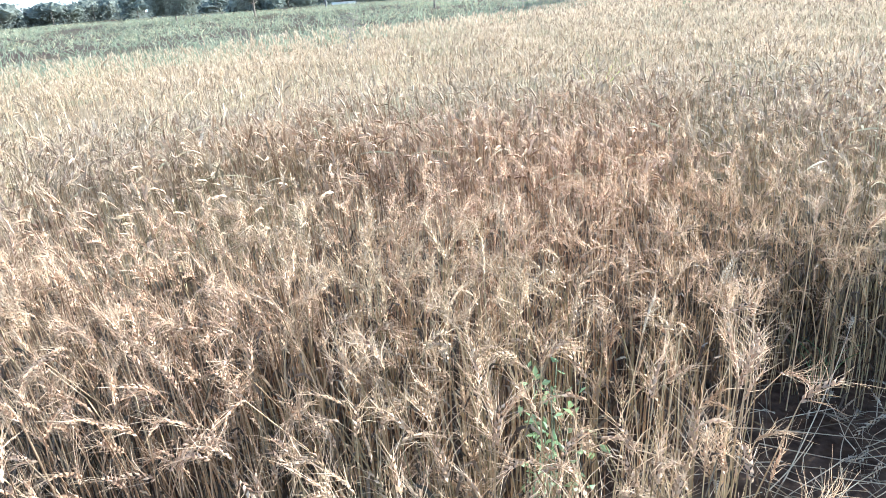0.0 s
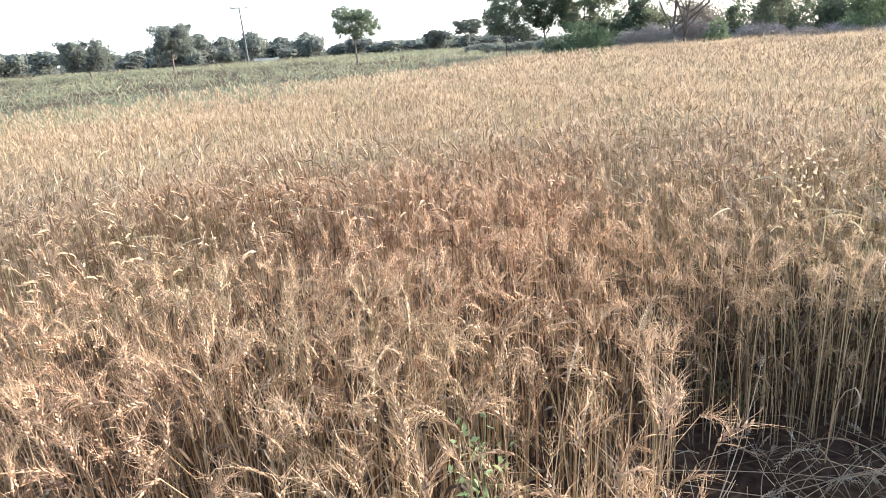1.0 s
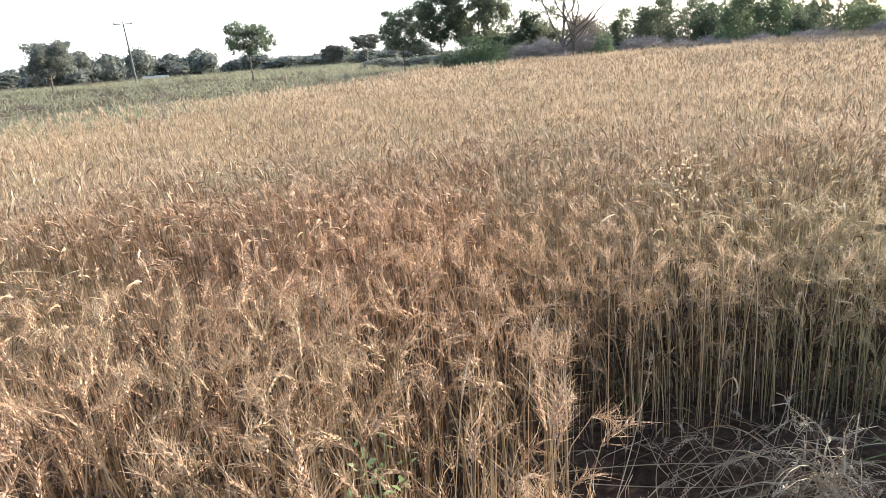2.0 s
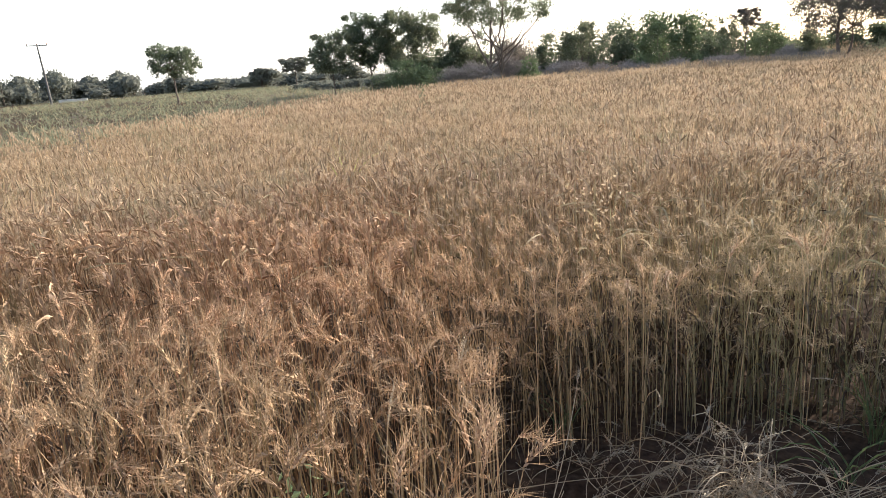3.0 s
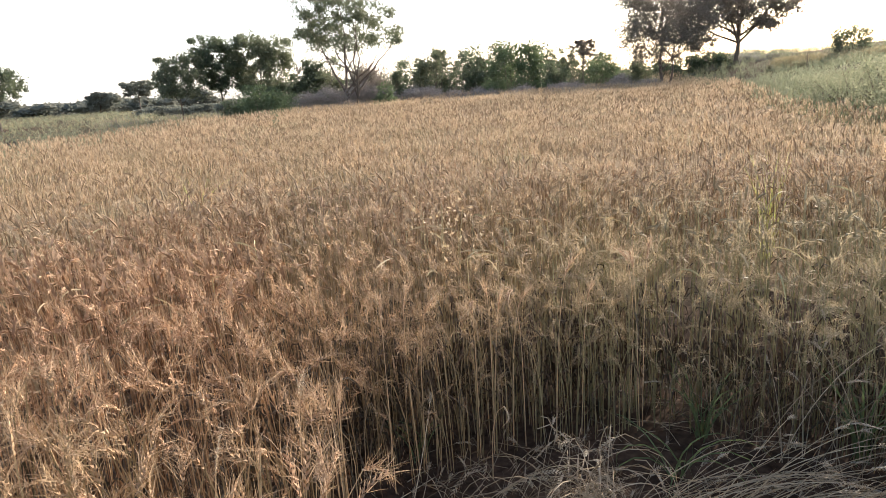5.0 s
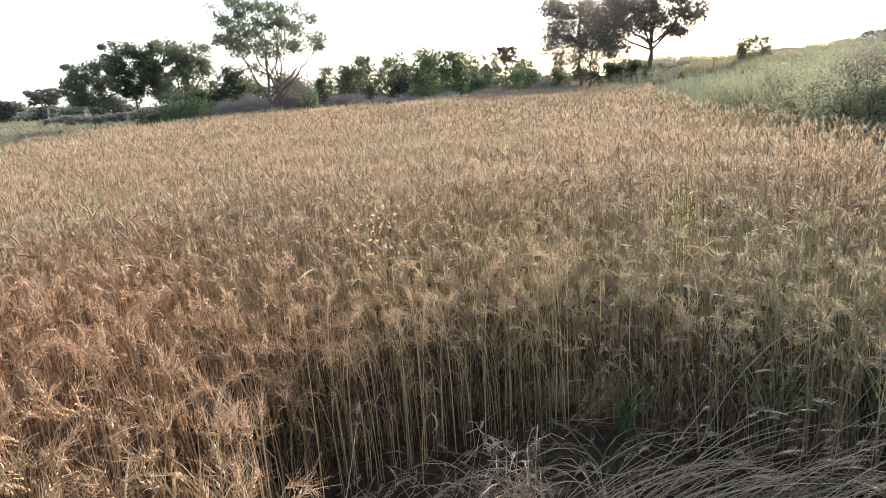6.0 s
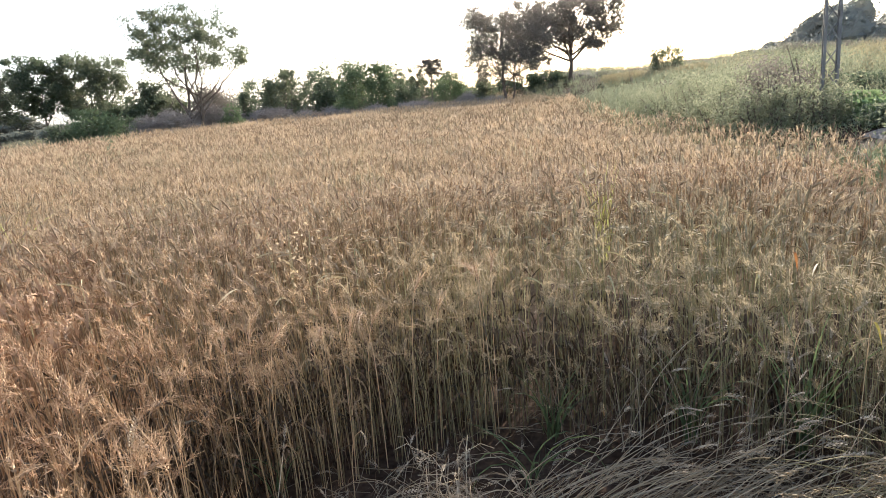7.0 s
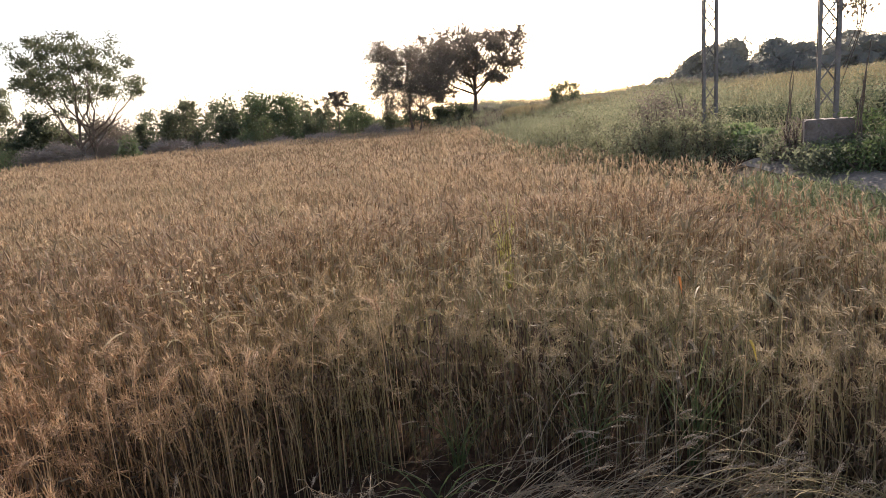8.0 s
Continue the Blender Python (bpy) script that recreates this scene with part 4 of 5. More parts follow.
wx, wy = az_place(-9.75, 110)
pole = thing("utility_pole", "slim grey power pole with crossarm above weeds", "pole", (wx, wy, float(height(wx, wy))))
p_ = Pile()
tubes(p_, np.array([[[0, 0, -0.3], [-0.1, 0, 4], [-0.28, 0, 8.4]]]), [0.17, 0.14, 0.09], 10, 0)
part("shaft", p_.mesh("shaft", [POLEMAT], True), pole)
crossarm = part("crossarm", box_mesh("crossarm", 2.6, 0.12, 0.12, POLEMAT, 0.02), pole, m=pose(-0.28, -0.12, 8.35))
for off in (-1.2, 0.0, 1.2):
    ip_ = Pile()
    tubes(ip_, np.array([[[0, 0, 0], [0, 0, 0.08], [0, 0, 0.1], [0, 0, 0.2], [0, 0, 0.22]]]), [0.03, 0.06, 0.09, 0.07, 0.02], 8, 0)
    part("insulator", ip_.mesh("insulator", [PORCELAIN], True), crossarm, m=pose(off, 0, 0.06))


wx, wy = az_place(-8.3, 150)
wall = thing("low_wall", "low whitewashed wall across distant pasture", "wall", (wx, wy, float(height(wx, wy))))
WHITEWASH = material("whitewash", [(0.55, 0.54, 0.5), (0.68, 0.67, 0.63)], 0.9, island=False, grain=0.12, grain_scale=10)
part("wall_body", box_mesh("wall_body", 5.0, 0.3, 0.4, WHITEWASH, 0.02), wall, m=pose(0, 0, 0.2))
part("coping", box_mesh("coping", 5.2, 0.42, 0.12, WHITEWASH, 0.02), wall, m=pose(0, 0, 0.462))


def pylon(label, az, dist, z, wide, tall, turn, bay=0.54):
    bx, by = az_place(az, dist)
    ob = thing("lattice_pylon", label, "pylon", (bx, by, z), "pylons on the bank")
    ob.rotation_euler = (0, 0, radians(turn))
    hw = wide / 2
    leg = angle_iron("leg", tall, 0.06, 0.01, STEEL)
    for i in range(4):
        m = Matrix.Rotation(i * math.pi / 2, 4, "Z") @ pose(-hw, -hw, 0)
        part("leg", leg, ob, m=m)
    diag = math.hypot(wide, bay)
    brace = angle_iron("brace", diag, 0.026, 0.005, STEEL)
    a = math.atan2(wide, bay)
    for face in range(4):
        turn_m = Matrix.Rotation(face * math.pi / 2, 4, "Z")
        for j in range(int((tall - 0.2) / bay)):
            flip = 1 if (j + face) % 2 else -1
            m = turn_m @ Matrix.Translation((-flip * hw, -hw + 0.02, 0.12 + j * bay)) @ Matrix.Rotation(flip * a, 4, "Y")
            part("brace", brace, ob, m=m)
    return ob


pylon("tall grey steel lattice pylon among weeds", 74.7, 19.0, 1.05, 0.36, 6.8, -74.7 + 6)
pylon("grey steel lattice pylon on concrete footing", 82.75, 14.8, 1.23, 0.37, 5.4, -82.75 + 5)
wx, wy = az_place(82.85, 14.8)
foot = thing("concrete_footing", "weathered concrete block carrying lattice pylon", "footing", (wx, wy, 0.45))
foot.rotation_euler = (0, 0, radians(-82.75 + 5))
part("block", box_mesh("block", 0.82, 0.8, 0.78, CONCRETE, 0.025), foot, m=pose(0, 0, 0.39))
wx, wy = az_place(74.7, 19.0)
foot = thing("concrete_footing", "low concrete base of lattice pylon hidden in weeds", "footing", (wx, wy, 0.4))
foot.rotation_euler = (0, 0, radians(-74.7 + 6))
part("block", box_mesh("block", 0.75, 0.75, 0.65, CONCRETE, 0.025), foot, m=pose(0, 0, 0.325))


# bare saplings and creeper stems near the pylons
def dry_sapling(label, az, dist, tall, bend, n=3, z=None):
    bx, by = az_place(az, dist)
    ob = thing("dry_sapling", label, "sapling", (bx, by, float(height(bx, by)) - 0.05))
    right = np.array([math.cos(radians(az)), -math.sin(radians(az)), 0])
    for i in range(n):
        k = np.linspace(0, 1, 9)[:, None]
        p = right * (bend * k ** 1.6 * (1 - 0.5 * i) + 0.05 * i) + [0, 0, 1] * (tall * k * (1 - 0.16 * i)) + rng.normal(0, 0.015, (9, 3))
        sp = Pile()
        tubes(sp, p[None], np.linspace(0.022, 0.008, 9), 5, 0)
        part("stem", sp.mesh("stem", [BARK], True), ob)


dry_sapling("bare grey sapling leaning beside pylon", 72.9, 18.5, 1.9, -0.35, 2)
dry_sapling("bare leafless stems among bank weeds", 70.9, 19, 1.4, -0.12, 3)
dry_sapling("bare upright sticks beside concrete footing", 80.2, 16.5, 1.9, 0.05, 2)
dry_sapling("bare bent sapling stems beside pylon", 84.6, 14.2, 2.1, 0.2, 3)
dry_sapling("leafless twiggy stems on skyline of bank", 60.6, 46, 2.0, -0.3, 3)
wx, wy = az_place(83.5, 14.7)
creeper = thing("creeper", "dry reddish creeper hanging on lattice pylon", "creeper", (wx, wy, 3.0))
k = np.linspace(0, 1, 12)
cpile = Pile()
for i in range(3):
    tubes(cpile, np.stack([0.06 * i + 0.1 * np.sin(k * 5 + i), -0.25 * np.sin(k * 2.6 + 0.5 * i) - 0.05 * i, 0.7 - k * (1.2 + 0.35 * i)], -1)[None], np.linspace(0.012, 0.006, 12), 4, 0)
part("vine", cpile.mesh("vine", [BARK]), creeper)
lpile = Pile()
leaf_cards(lpile, rng.normal(0, 1, (420, 3)) * [0.12, 0.2, 0.22] + [0.05, -0.15, 0.45], 0.08, 0.05, 0, 0.8)
part("dry_leaves", lpile.mesh("dry_leaves", [BROWNLEAF]), creeper)


# ---- weeds and rough grass ----
def weed_cover(name, label, x, y, tall, mats, leaves=10, card=0.1, stalks=3, spread=0.16, blade=True):
    n = len(x)
    z = height(x, y)
    wp = Pile()
    base = np.stack([x, y, z], -1)
    tall = np.broadcast_to(tall, n)
    for s_ in range(stalks):
        d = unit(np.concatenate([rng.normal(0, 0.28, (n, 2)), np.ones((n, 1))], 1))
        top = base + d * (tall * rng.uniform(0.6, 1.1, n))[:, None] + rng.normal(0, 0.02, (n, 3))
        root = base + np.concatenate([rng.normal(0, spread * 0.5, (n, 2)), np.zeros((n, 1))], 1)
        mid = (root + top) / 2 + rng.normal(0, 0.03, (n, 3))
        blades(wp, np.stack([root, mid, top], 1), [card * 0.14, card * 0.12, card * 0.04], s_ % len(mats))
        for j in range(leaves // stalks):
            q = rng.uniform(0.15, 1, (n, 1))
            c = root * (1 - q) + top * q + rng.normal(0, 1, (n, 3)) * [spread * 0.5, spread * 0.5, 0.03]
            if blade:
                dd = unit(rng.normal(0, 1, (n, 3)) + [0, 0, 0.7])
                spikes(wp, c, c + dd * card * rng.uniform(0.8, 2.2, (n, 1)), card * 0.22, (s_ + j) % len(mats))
            else:
                leaf_cards(wp, c, card * rng.uniform(0.6, 1.4, n), card * 0.55 * rng.uniform(0.6, 1.4, n), (s_ + j) % len(mats))
    return tagged(new(name, wp.mesh(name, mats)), label, "weeds", kind="stuff")


def scatter(n, box, keep):
    x, y = rng.uniform(box[0], box[1], n), rng.uniform(box[2], box[3], n)
    k = keep(x, y)
    return x[k], y[k]


def left_way(x, y):
    """Metres beyond the far left edge of the field."""
    ex = np.interp(y, [0, 2.5, 6.5, 10.5, 15.2, 20.2, 24.7, 32.4, 37.4, 41.6], [-34, -30, -17, -11, -6.4, -2.6, 0.8, 6.5, 14, 24])
    return ex - x


# strip of green weeds along the far left edge
x, y = scatter(28000, (-40, 10, 3, 42), lambda a, b: (left_way(a, b) > 0.2) & (left_way(a, b) < 9 + 5 * smooth_noise(a, b, 4, 41)) & (smooth_noise(a, b, 1.5, 42) > 0.12))
weed_cover("edge_weeds", "grey-green thistles and grass along the field edge", x, y, 0.35 + 0.5 * smooth_noise(x, y, 1.7, 43), [WEED, WEED_PALE, WEED], 6, 0.07, 3, 0.3)
# rough pasture beyond
x, y = scatter(13000, (-90, 60, 10, 130), lambda a, b: (left_way(a, np.minimum(b, 41)) > 8) & (bank_way(a, b) < -4) & (smooth_noise(a, b, 7, 44) > 0.3))
weed_cover("pasture_grass", "pale green rough grass on distant pasture", x, y, 0.5, [WEED_PALE, WEED, DRYGRASS], 6, 0.22, 2, 0.6)
# ground cover behind the far edge under the bushes
x, y = scatter(9000, (5, 62, 20, 70), lambda a, b: ~inside(a, b, FIELD) & (np.hypot(a, b) > 40) & (np.hypot(a, b) < 62) & (bank_way(a, b) < 1))
weed_cover("thicket_grass", "dry grass and weeds beneath thicket bushes", x, y, 0.5, [DRYGRASS, WEED, BROWNLEAF], 9, 0.22, 3, 0.25)
# weedy bank, nearest stretch
x, y = scatter(14000, (8, 34, -6, 26), lambda a, b: (bank_way(a, b) > 3.9 - 0.5 * smooth_noise(a, b, 1, 5)) & (bank_way(a, b) < 9) & ~inside(a, b, FIELD) & (smooth_noise(a, b, 1.1, 51) > 0.2))
weed_cover("bank_weeds", "tall blue-green weeds and thistles on the bank", x, y, 0.3 + 0.65 * smooth_noise(x, y, 1.3, 52), [WEED_PALE, WEED, WEED_PALE], 12, 0.075, 3, 0.25)
x, y = scatter(12000, (8, 40, -5, 34), lambda a, b: (bank_way(a, b) > 0.7) & (bank_way(a, b) < np.where(0.724 * (a - 8.5) + 0.69 * (b - 1.2) > 6.5, 3.8, 2.2)) & ~inside(a, b, FIELD))
weed_cover("verge_grass", "short green grass and weeds between crop and path", x, y, 0.12 + 0.2 * smooth_noise(x, y, 1.0, 53), [WEED, GREEN, DRYGRASS], 12, 0.1, 3, 0.15)
x, y = scatter(14000, (14, 75, -10, 50), lambda a, b: (bank_way(a, b) > 8) & (bank_way(a, b) < 24) & (smooth_noise(a, b, 2.0, 54) > 0.2))
weed_cover("bank_grass", "dry yellow grass over the upper bank", x, y, 0.35 + 0.3 * smooth_noise(x, y, 2, 55), [DRYGRASS, WEED_PALE, WEED], 8, 0.13, 3, 0.3)
x, y = scatter(14000, (14, 60, 4, 50), lambda a, b: (bank_way(a, b) > 1.0) & (bank_way(a, b) < 9) & (np.hypot(a, b) > 26) & (smooth_noise(a, b, 1.6, 56) > 0.2))
weed_cover("far_bank_weeds", "soft blue-green weeds along the far bank", x, y, 0.35 + 0.5 * smooth_noise(x, y, 2, 57), [WEED, WEED, WEED_PALE], 8, 0.13, 3, 0.3)
x, y = scatter(2600, (6, 16, -5, 6), lambda a, b: (bank_way(a, b) > 2.2) & (bank_way(a, b) < 3.8) & ~inside(a, b, FIELD) & (smooth_noise(a, b, 0.5, 61) > 0.78))
weed_cover("path_weeds", "small weeds and trampled stubble on the footpath", x, y, 0.12 + 0.2 * smooth_noise(x, y, 0.8, 62), [WEED, DRYGRASS, GREEN], 9, 0.07, 3, 0.12)
x, y = scatter(2500, (8.8, 13, -1.5, 2.6), lambda a, b: (bank_way(a, b) > 0.2) & (bank_way(a, b) < 2.2) & ~inside(a, b, FIELD))
weed_cover("green_verge", "low bright green grass beside the earth path", x, y, 0.14 + 0.2 * smooth_noise(x, y, 0.6, 63), [GREEN, WEED, WEED], 10, 0.08, 3, 0.12)
# grass in the near right corner, beyond the crop
x, y = scatter(2000, (4.5, 9.5, -3, 1.6), lambda a, b: ~inside(a, b, FIELD))
weed_cover("corner_grass", "green grass and weeds at the crop's corner", x, y, 0.25 + 0.3 * smooth_noise(x, y, 0.8, 58), [GREEN, WEED, DRYGRASS], 12, 0.08, 3, 0.12)

# weedy crest before the hill trees
ca, cd_ = np.radians(rng.uniform(71.5, 96, 2600)), rng.uniform(58, 66, 2600)
x, y = 0.27 + cd_ * np.sin(ca), -0.11 + cd_ * np.cos(ca)
weed_cover("crest_weeds", "dull brownish weeds along the crest of the bank", x, y, 0.45 + 0.6 * smooth_noise(x, y, 3, 59), [BROWNLEAF, WEED, BROWNLEAF], 8, 0.16, 3, 0.5)

# strip of yellow standing grass behind the pylons
ca, cd_ = np.radians(rng.uniform(76.3, 94, 2600)), rng.uniform(24, 40, 2600)
x, y = 0.27 + cd_ * np.sin(ca), -0.11 + cd_ * np.cos(ca)
weed_cover("yellow_grass", "tall dry yellow grass standing behind the pylons", x, y, 0.45 + 0.25 * smooth_noise(x, y, 2, 60), [DRYGRASS, DRYGRASS], 8, 0.13, 2, 0.35)

k = rng.uniform(0, 1, 1500)
ca, cd_ = np.radians(58.4 + 7.8 * k), 54 - 7 * k + rng.normal(0, 1.1, 1500)
x, y = 0.27 + cd_ * np.sin(ca), -0.11 + cd_ * np.cos(ca)
weed_cover("dry_grass_streak", "pale yellow dry grass across the green bank", x, y, 0.35 + 0.25 * smooth_noise(x, y, 2, 64), [DRYGRASS, DRYGRASS], 8, 0.16, 2, 0.35)

# broad-leaved weeds round the footings
for az, dist, top, wide, leaf, card in ((76.9, 18.0, -2.1, 1.0, PALEGREEN, 0.11), (77.9, 17.4, -2.6, 0.9, PALEGREEN, 0.12), (78.6, 16.6, -3.0, 1.0, WEED, 0.065), (80.4, 15.3, -3.4, 1.0, WEED, 0.065), (82.6, 14.1, -3.7, 1.2, WEED, 0.065),
                                        (84.6, 14.2, -3.4, 1.3, WEED, 0.065), (86.6, 14.8, -1.6, 1.7, GREEN, 0.065), (83.6, 13.4, -4.2, 1.1, WEED, 0.065), (85.6, 13.2, -4.0, 1.3, GREEN, 0.06), (88.0, 13.6, -2.2, 1.6, GREEN, 0.07)):
    bush("weed_clump", "broad-leaved green weed clump by pylon footing", az, dist, top, wide, leaf, 1100, (card, card * 0.65), category="weed", group="weeds round the footings")
for az, dist, top, wide in ((77.4, 21.5, -0.7, 1.9), (78.9, 21.0, -0.8, 2.0), (80.3, 20.0, -0.9, 1.8), (81.9, 19.5, -1.2, 1.4), (86.5, 18.0, -0.3, 2.0), (89.0, 17.5, 0.2, 2.2)):
    bush("weed_thicket", "dense dark green weeds before dry yellow grass", az, dist, top, wide, DARKLEAF, 1300, (0.09, 0.04), category="weed", group="dark weeds on the bank")
bush("dry_bush", "reddish dry twiggy bush beside concrete footing", 80.9, 15.0, -1.9, 0.75, BROWNLEAF, 900, (0.05, 0.02), category="bush")

# ---- cut corner: lodged stalks, litter and small plants ----
def lying_wheat(name, label, foot_fn, n, aim, aim_spread, start, stop, power, length, mats, category="straw"):
    """Bent-over stalks with ears: they leave the ground at the angle start from upright and end at stop; aim is the way they lie, in degrees clockwise from +y."""
    bx, by = foot_fn(n)
    a = np.radians(aim + rng.normal(0, aim_spread, n))
    d = np.stack([np.sin(a), np.cos(a)], -1)
    ln = length * rng.uniform(0.65, 1.15, n)
    k = 11
    u = np.linspace(0, 1, k)[None]
    th0 = np.clip(start + rng.normal(0, 0.22, (n, 1)), 0.0, 1.5)
    th1 = stop + rng.normal(0, 0.25, (n, 1))
    th = th0 + (th1 - th0) * u ** power
    ds = ln[:, None] / (k - 1)
    hor = np.concatenate([np.zeros((n, 1)), np.cumsum(np.sin(th[:, 1:]) * ds, 1)], 1)
    ver = np.concatenate([np.zeros((n, 1)), np.cumsum(np.cos(th[:, 1:]) * ds, 1)], 1)
    side = rng.normal(0, 0.1, (n, 1)) * u ** 2
    hz = np.maximum(ver, 0.012 + 0.05 * rng.uniform(0, 1, (n, 1))) + height(bx, by)[:, None]
    p = np.stack([bx[:, None] + d[:, :1] * hor + d[:, 1:] * side, by[:, None] + d[:, 1:] * hor - d[:, :1] * side, hz], -1)
    sp = Pile()
    tubes(sp, p, np.linspace(0.0026, 0.0014, k), 3, 0)
    e = unit(p[:, -1] - p[:, -2])
    ear = rng.uniform(0.07, 0.1, n)
    q = np.linspace(0, 1, 4)[None, :, None]
    line = p[:, -1:] + e[:, None] * q * ear[:, None, None] + np.array([0, 0, -1.0]) * (q ** 2) * 0.02
    ears_fine(sp, line, ear, 1, 1, awn=0.06, rows=5, awns=1)
    return tagged(new(name, sp.mesh(name, mats)), label, category, kind="stuff")


def feet_line(ax, ay, bx, by, jit):
    def f(n):
        u = rng.uniform(0, 1, n)
        return ax + (bx - ax) * u + rng.normal(0, jit, n), ay + (by - ay) * u + rng.normal(0, jit, n)
    return f


lying_wheat("lodged_wheat", "grey-brown lodged wheat stalks lying in a swathe", feet_line(1.8, 1.35, 2.2, 0.0, 0.13), 680, 116, 11, 0.82, 1.85, 0.8, 1.0, [STRAW, GREYEAR])
lying_wheat("flattened_wheat", "bleached stalks lying flat on dark soil", feet_line(1.0, 1.85, 1.9, 1.0, 0.2), 120, 105, 50, 1.2, 1.8, 0.5, 0.7, [STRAW, GREYEAR])
lying_wheat("broken_wheat_clump", "broken clump of drooping grey wheat ears", feet_line(1.68, 1.74, 1.98, 1.58, 0.07), 40, 180, 110, 0.2, 2.9, 1.8, 0.6, [STRAW, GREYEAR])
lying_wheat("leaning_wheat", "thin leaning stalks before the standing edge", feet_line(2.75, 1.6, 3.1, 0.5, 0.08), 40, 80, 40, 0.3, 1.1, 1.5, 0.7, [STRAW, GREYEAR])

lying_wheat("sunlit_wheat", "warm sunlit wheat leaning into the cut corner", feet_line(2.95, 0.1, 2.5, -0.55, 0.1), 150, 305, 35, 0.25, 1.75, 1.2, 0.8, [STEM, EAR], "wheat")

n = 48
ex = np.stack([1.82 + rng.normal(0, 0.11, n), 1.58 + rng.normal(0, 0.09, n), 0.22 + rng.normal(0, 0.06, n)], -1)
ed = unit(np.stack([rng.normal(0, 0.8, n), rng.normal(-0.3, 0.7, n), rng.normal(-0.4, 0.5, n)], -1))
eq = np.linspace(0, 1, 4)[None, :, None]
tangle = Pile()
ears_fine(tangle, ex[:, None] + ed[:, None] * eq * 0.085 - np.array([0, 0, 0.02]) * eq ** 2, np.full(n, 0.085), 1, 1, awn=0.055, rows=6, awns=1)
tubes(tangle, np.stack([ex - ed * rng.uniform(0.1, 0.25, (n, 1)) - [0, 0, 0.06], ex - ed * 0.06, ex], 1), [0.002, 0.0018, 0.0014], 3, 0)
tagged(new("ear_tangle", tangle.mesh("ear_tangle", [STRAW, GREYEAR])), "tangle of broken grey wheat ears on bent straw", "straw", kind="stuff")

# straw litter on the soil
n = 520
lx, ly = rng.uniform(0.7, 3.0, n), rng.uniform(-0.2, 2.3, n)
a = rng.uniform(0, 6.28, n)
ll = rng.uniform(0.05, 0.3, n)
c = np.stack([lx, ly, height(lx, ly) + rng.uniform(0.01, 0.04, n)], -1)
d = np.stack([np.cos(a), np.sin(a), rng.normal(0, 0.06, n)], -1) * ll[:, None]
lit = Pile()
tubes(lit, np.stack([c - d / 2, c + rng.normal(0, 0.01, (n, 3)) + [0, 0, 0.01], c + d / 2], 1), [0.0018, 0.0018, 0.0015], 3, 0)
tagged(new("straw_litter", lit.mesh("straw_litter", [STRAW])), "loose straw bits scattered on dark soil", "straw", kind="stuff")


n = 260
ba, br = rng.uniform(-0.6, 1.5, n), 3.4 + 10 * rng.uniform(0, 1, n) ** 1.3
lx, ly = br * np.sin(ba), br * np.cos(ba)
ok = inside(lx, ly, FIELD) & ~inside(lx, ly, CUT)
lx, ly, n = lx[ok], ly[ok], int(ok.sum())
a = rng.uniform(0, 6.28, n)
u = np.linspace(0, 1, 6)[None, :, None]
ln = rng.uniform(0.14, 0.3, (n, 1, 1))
d = np.stack([np.cos(a), np.sin(a), 0 * a], -1)[:, None]
top = np.stack([lx, ly, height(lx, ly) + rng.uniform(0.74, 0.9, n)], -1)[:, None]
bent = Pile()
blades(bent, top + d * ln * u + np.array([0, 0, 1.0]) * (0.08 * u - rng.uniform(0.05, 0.22, (n, 1, 1)) * u ** 2), np.array([0.004, 0.008, 0.009, 0.008, 0.005, 0.001]), 0)
blades(bent, np.concatenate([top - [0, 0, 0.4], top - [0, 0, 0.15], top], 1), [0.005, 0.005, 0.004], 0)
tagged(new("bent_leaves", bent.mesh("bent_leaves", [DRYGRASS])), "pale dry wheat leaves bent over the ears", "leaf", kind="stuff")


def wheat_plant(label, x, y, tall, nod, aim, ear=0.09, white=True):
    """One wheat plant that stands out from the crop."""
    ob = thing("wheat_plant", label, "wheat", (x, y, float(height(x, y))), "single wheat plants")
    one = lambda v: np.array([v], float)
    stem, line = wheat_axis(one(x), one(y), one(tall), one(nod), one(math.radians(90 - aim)), 8, 6, one(ear))
    off = np.array([x, y, float(height(x, y))])
    sp, ep, lp = Pile(), Pile(), Pile()
    tubes(sp, stem - off, np.linspace(0.0026, 0.0014, 8), 5, 0)
    part("stem", sp.mesh("stem", [STEM]), ob)
    ears_fine(ep, line - off, one(ear), 0, 1, awn=0.042 if white else 0.07, rows=9, awns=1 if white else 3)
    part("ear", ep.mesh("ear", [WHITE_EAR if white else EAR, WHITE_EAR if white else AWN]), ob, "bleached pale ear" if white else "")
    root = stem[0, 5] - off
    k = np.linspace(0, 1, 6)[:, None]
    blades(lp, (root + np.array([math.cos(x * 9), math.sin(x * 9), 0]) * 0.13 * k + np.array([0, 0, 1.0]) * (0.1 * k - 0.2 * k ** 2))[None], [0.004, 0.008, 0.009, 0.007, 0.004, 0.001], 0)
    part("leaf", lp.mesh("leaf", [DRYLEAF_SHADE]), ob)


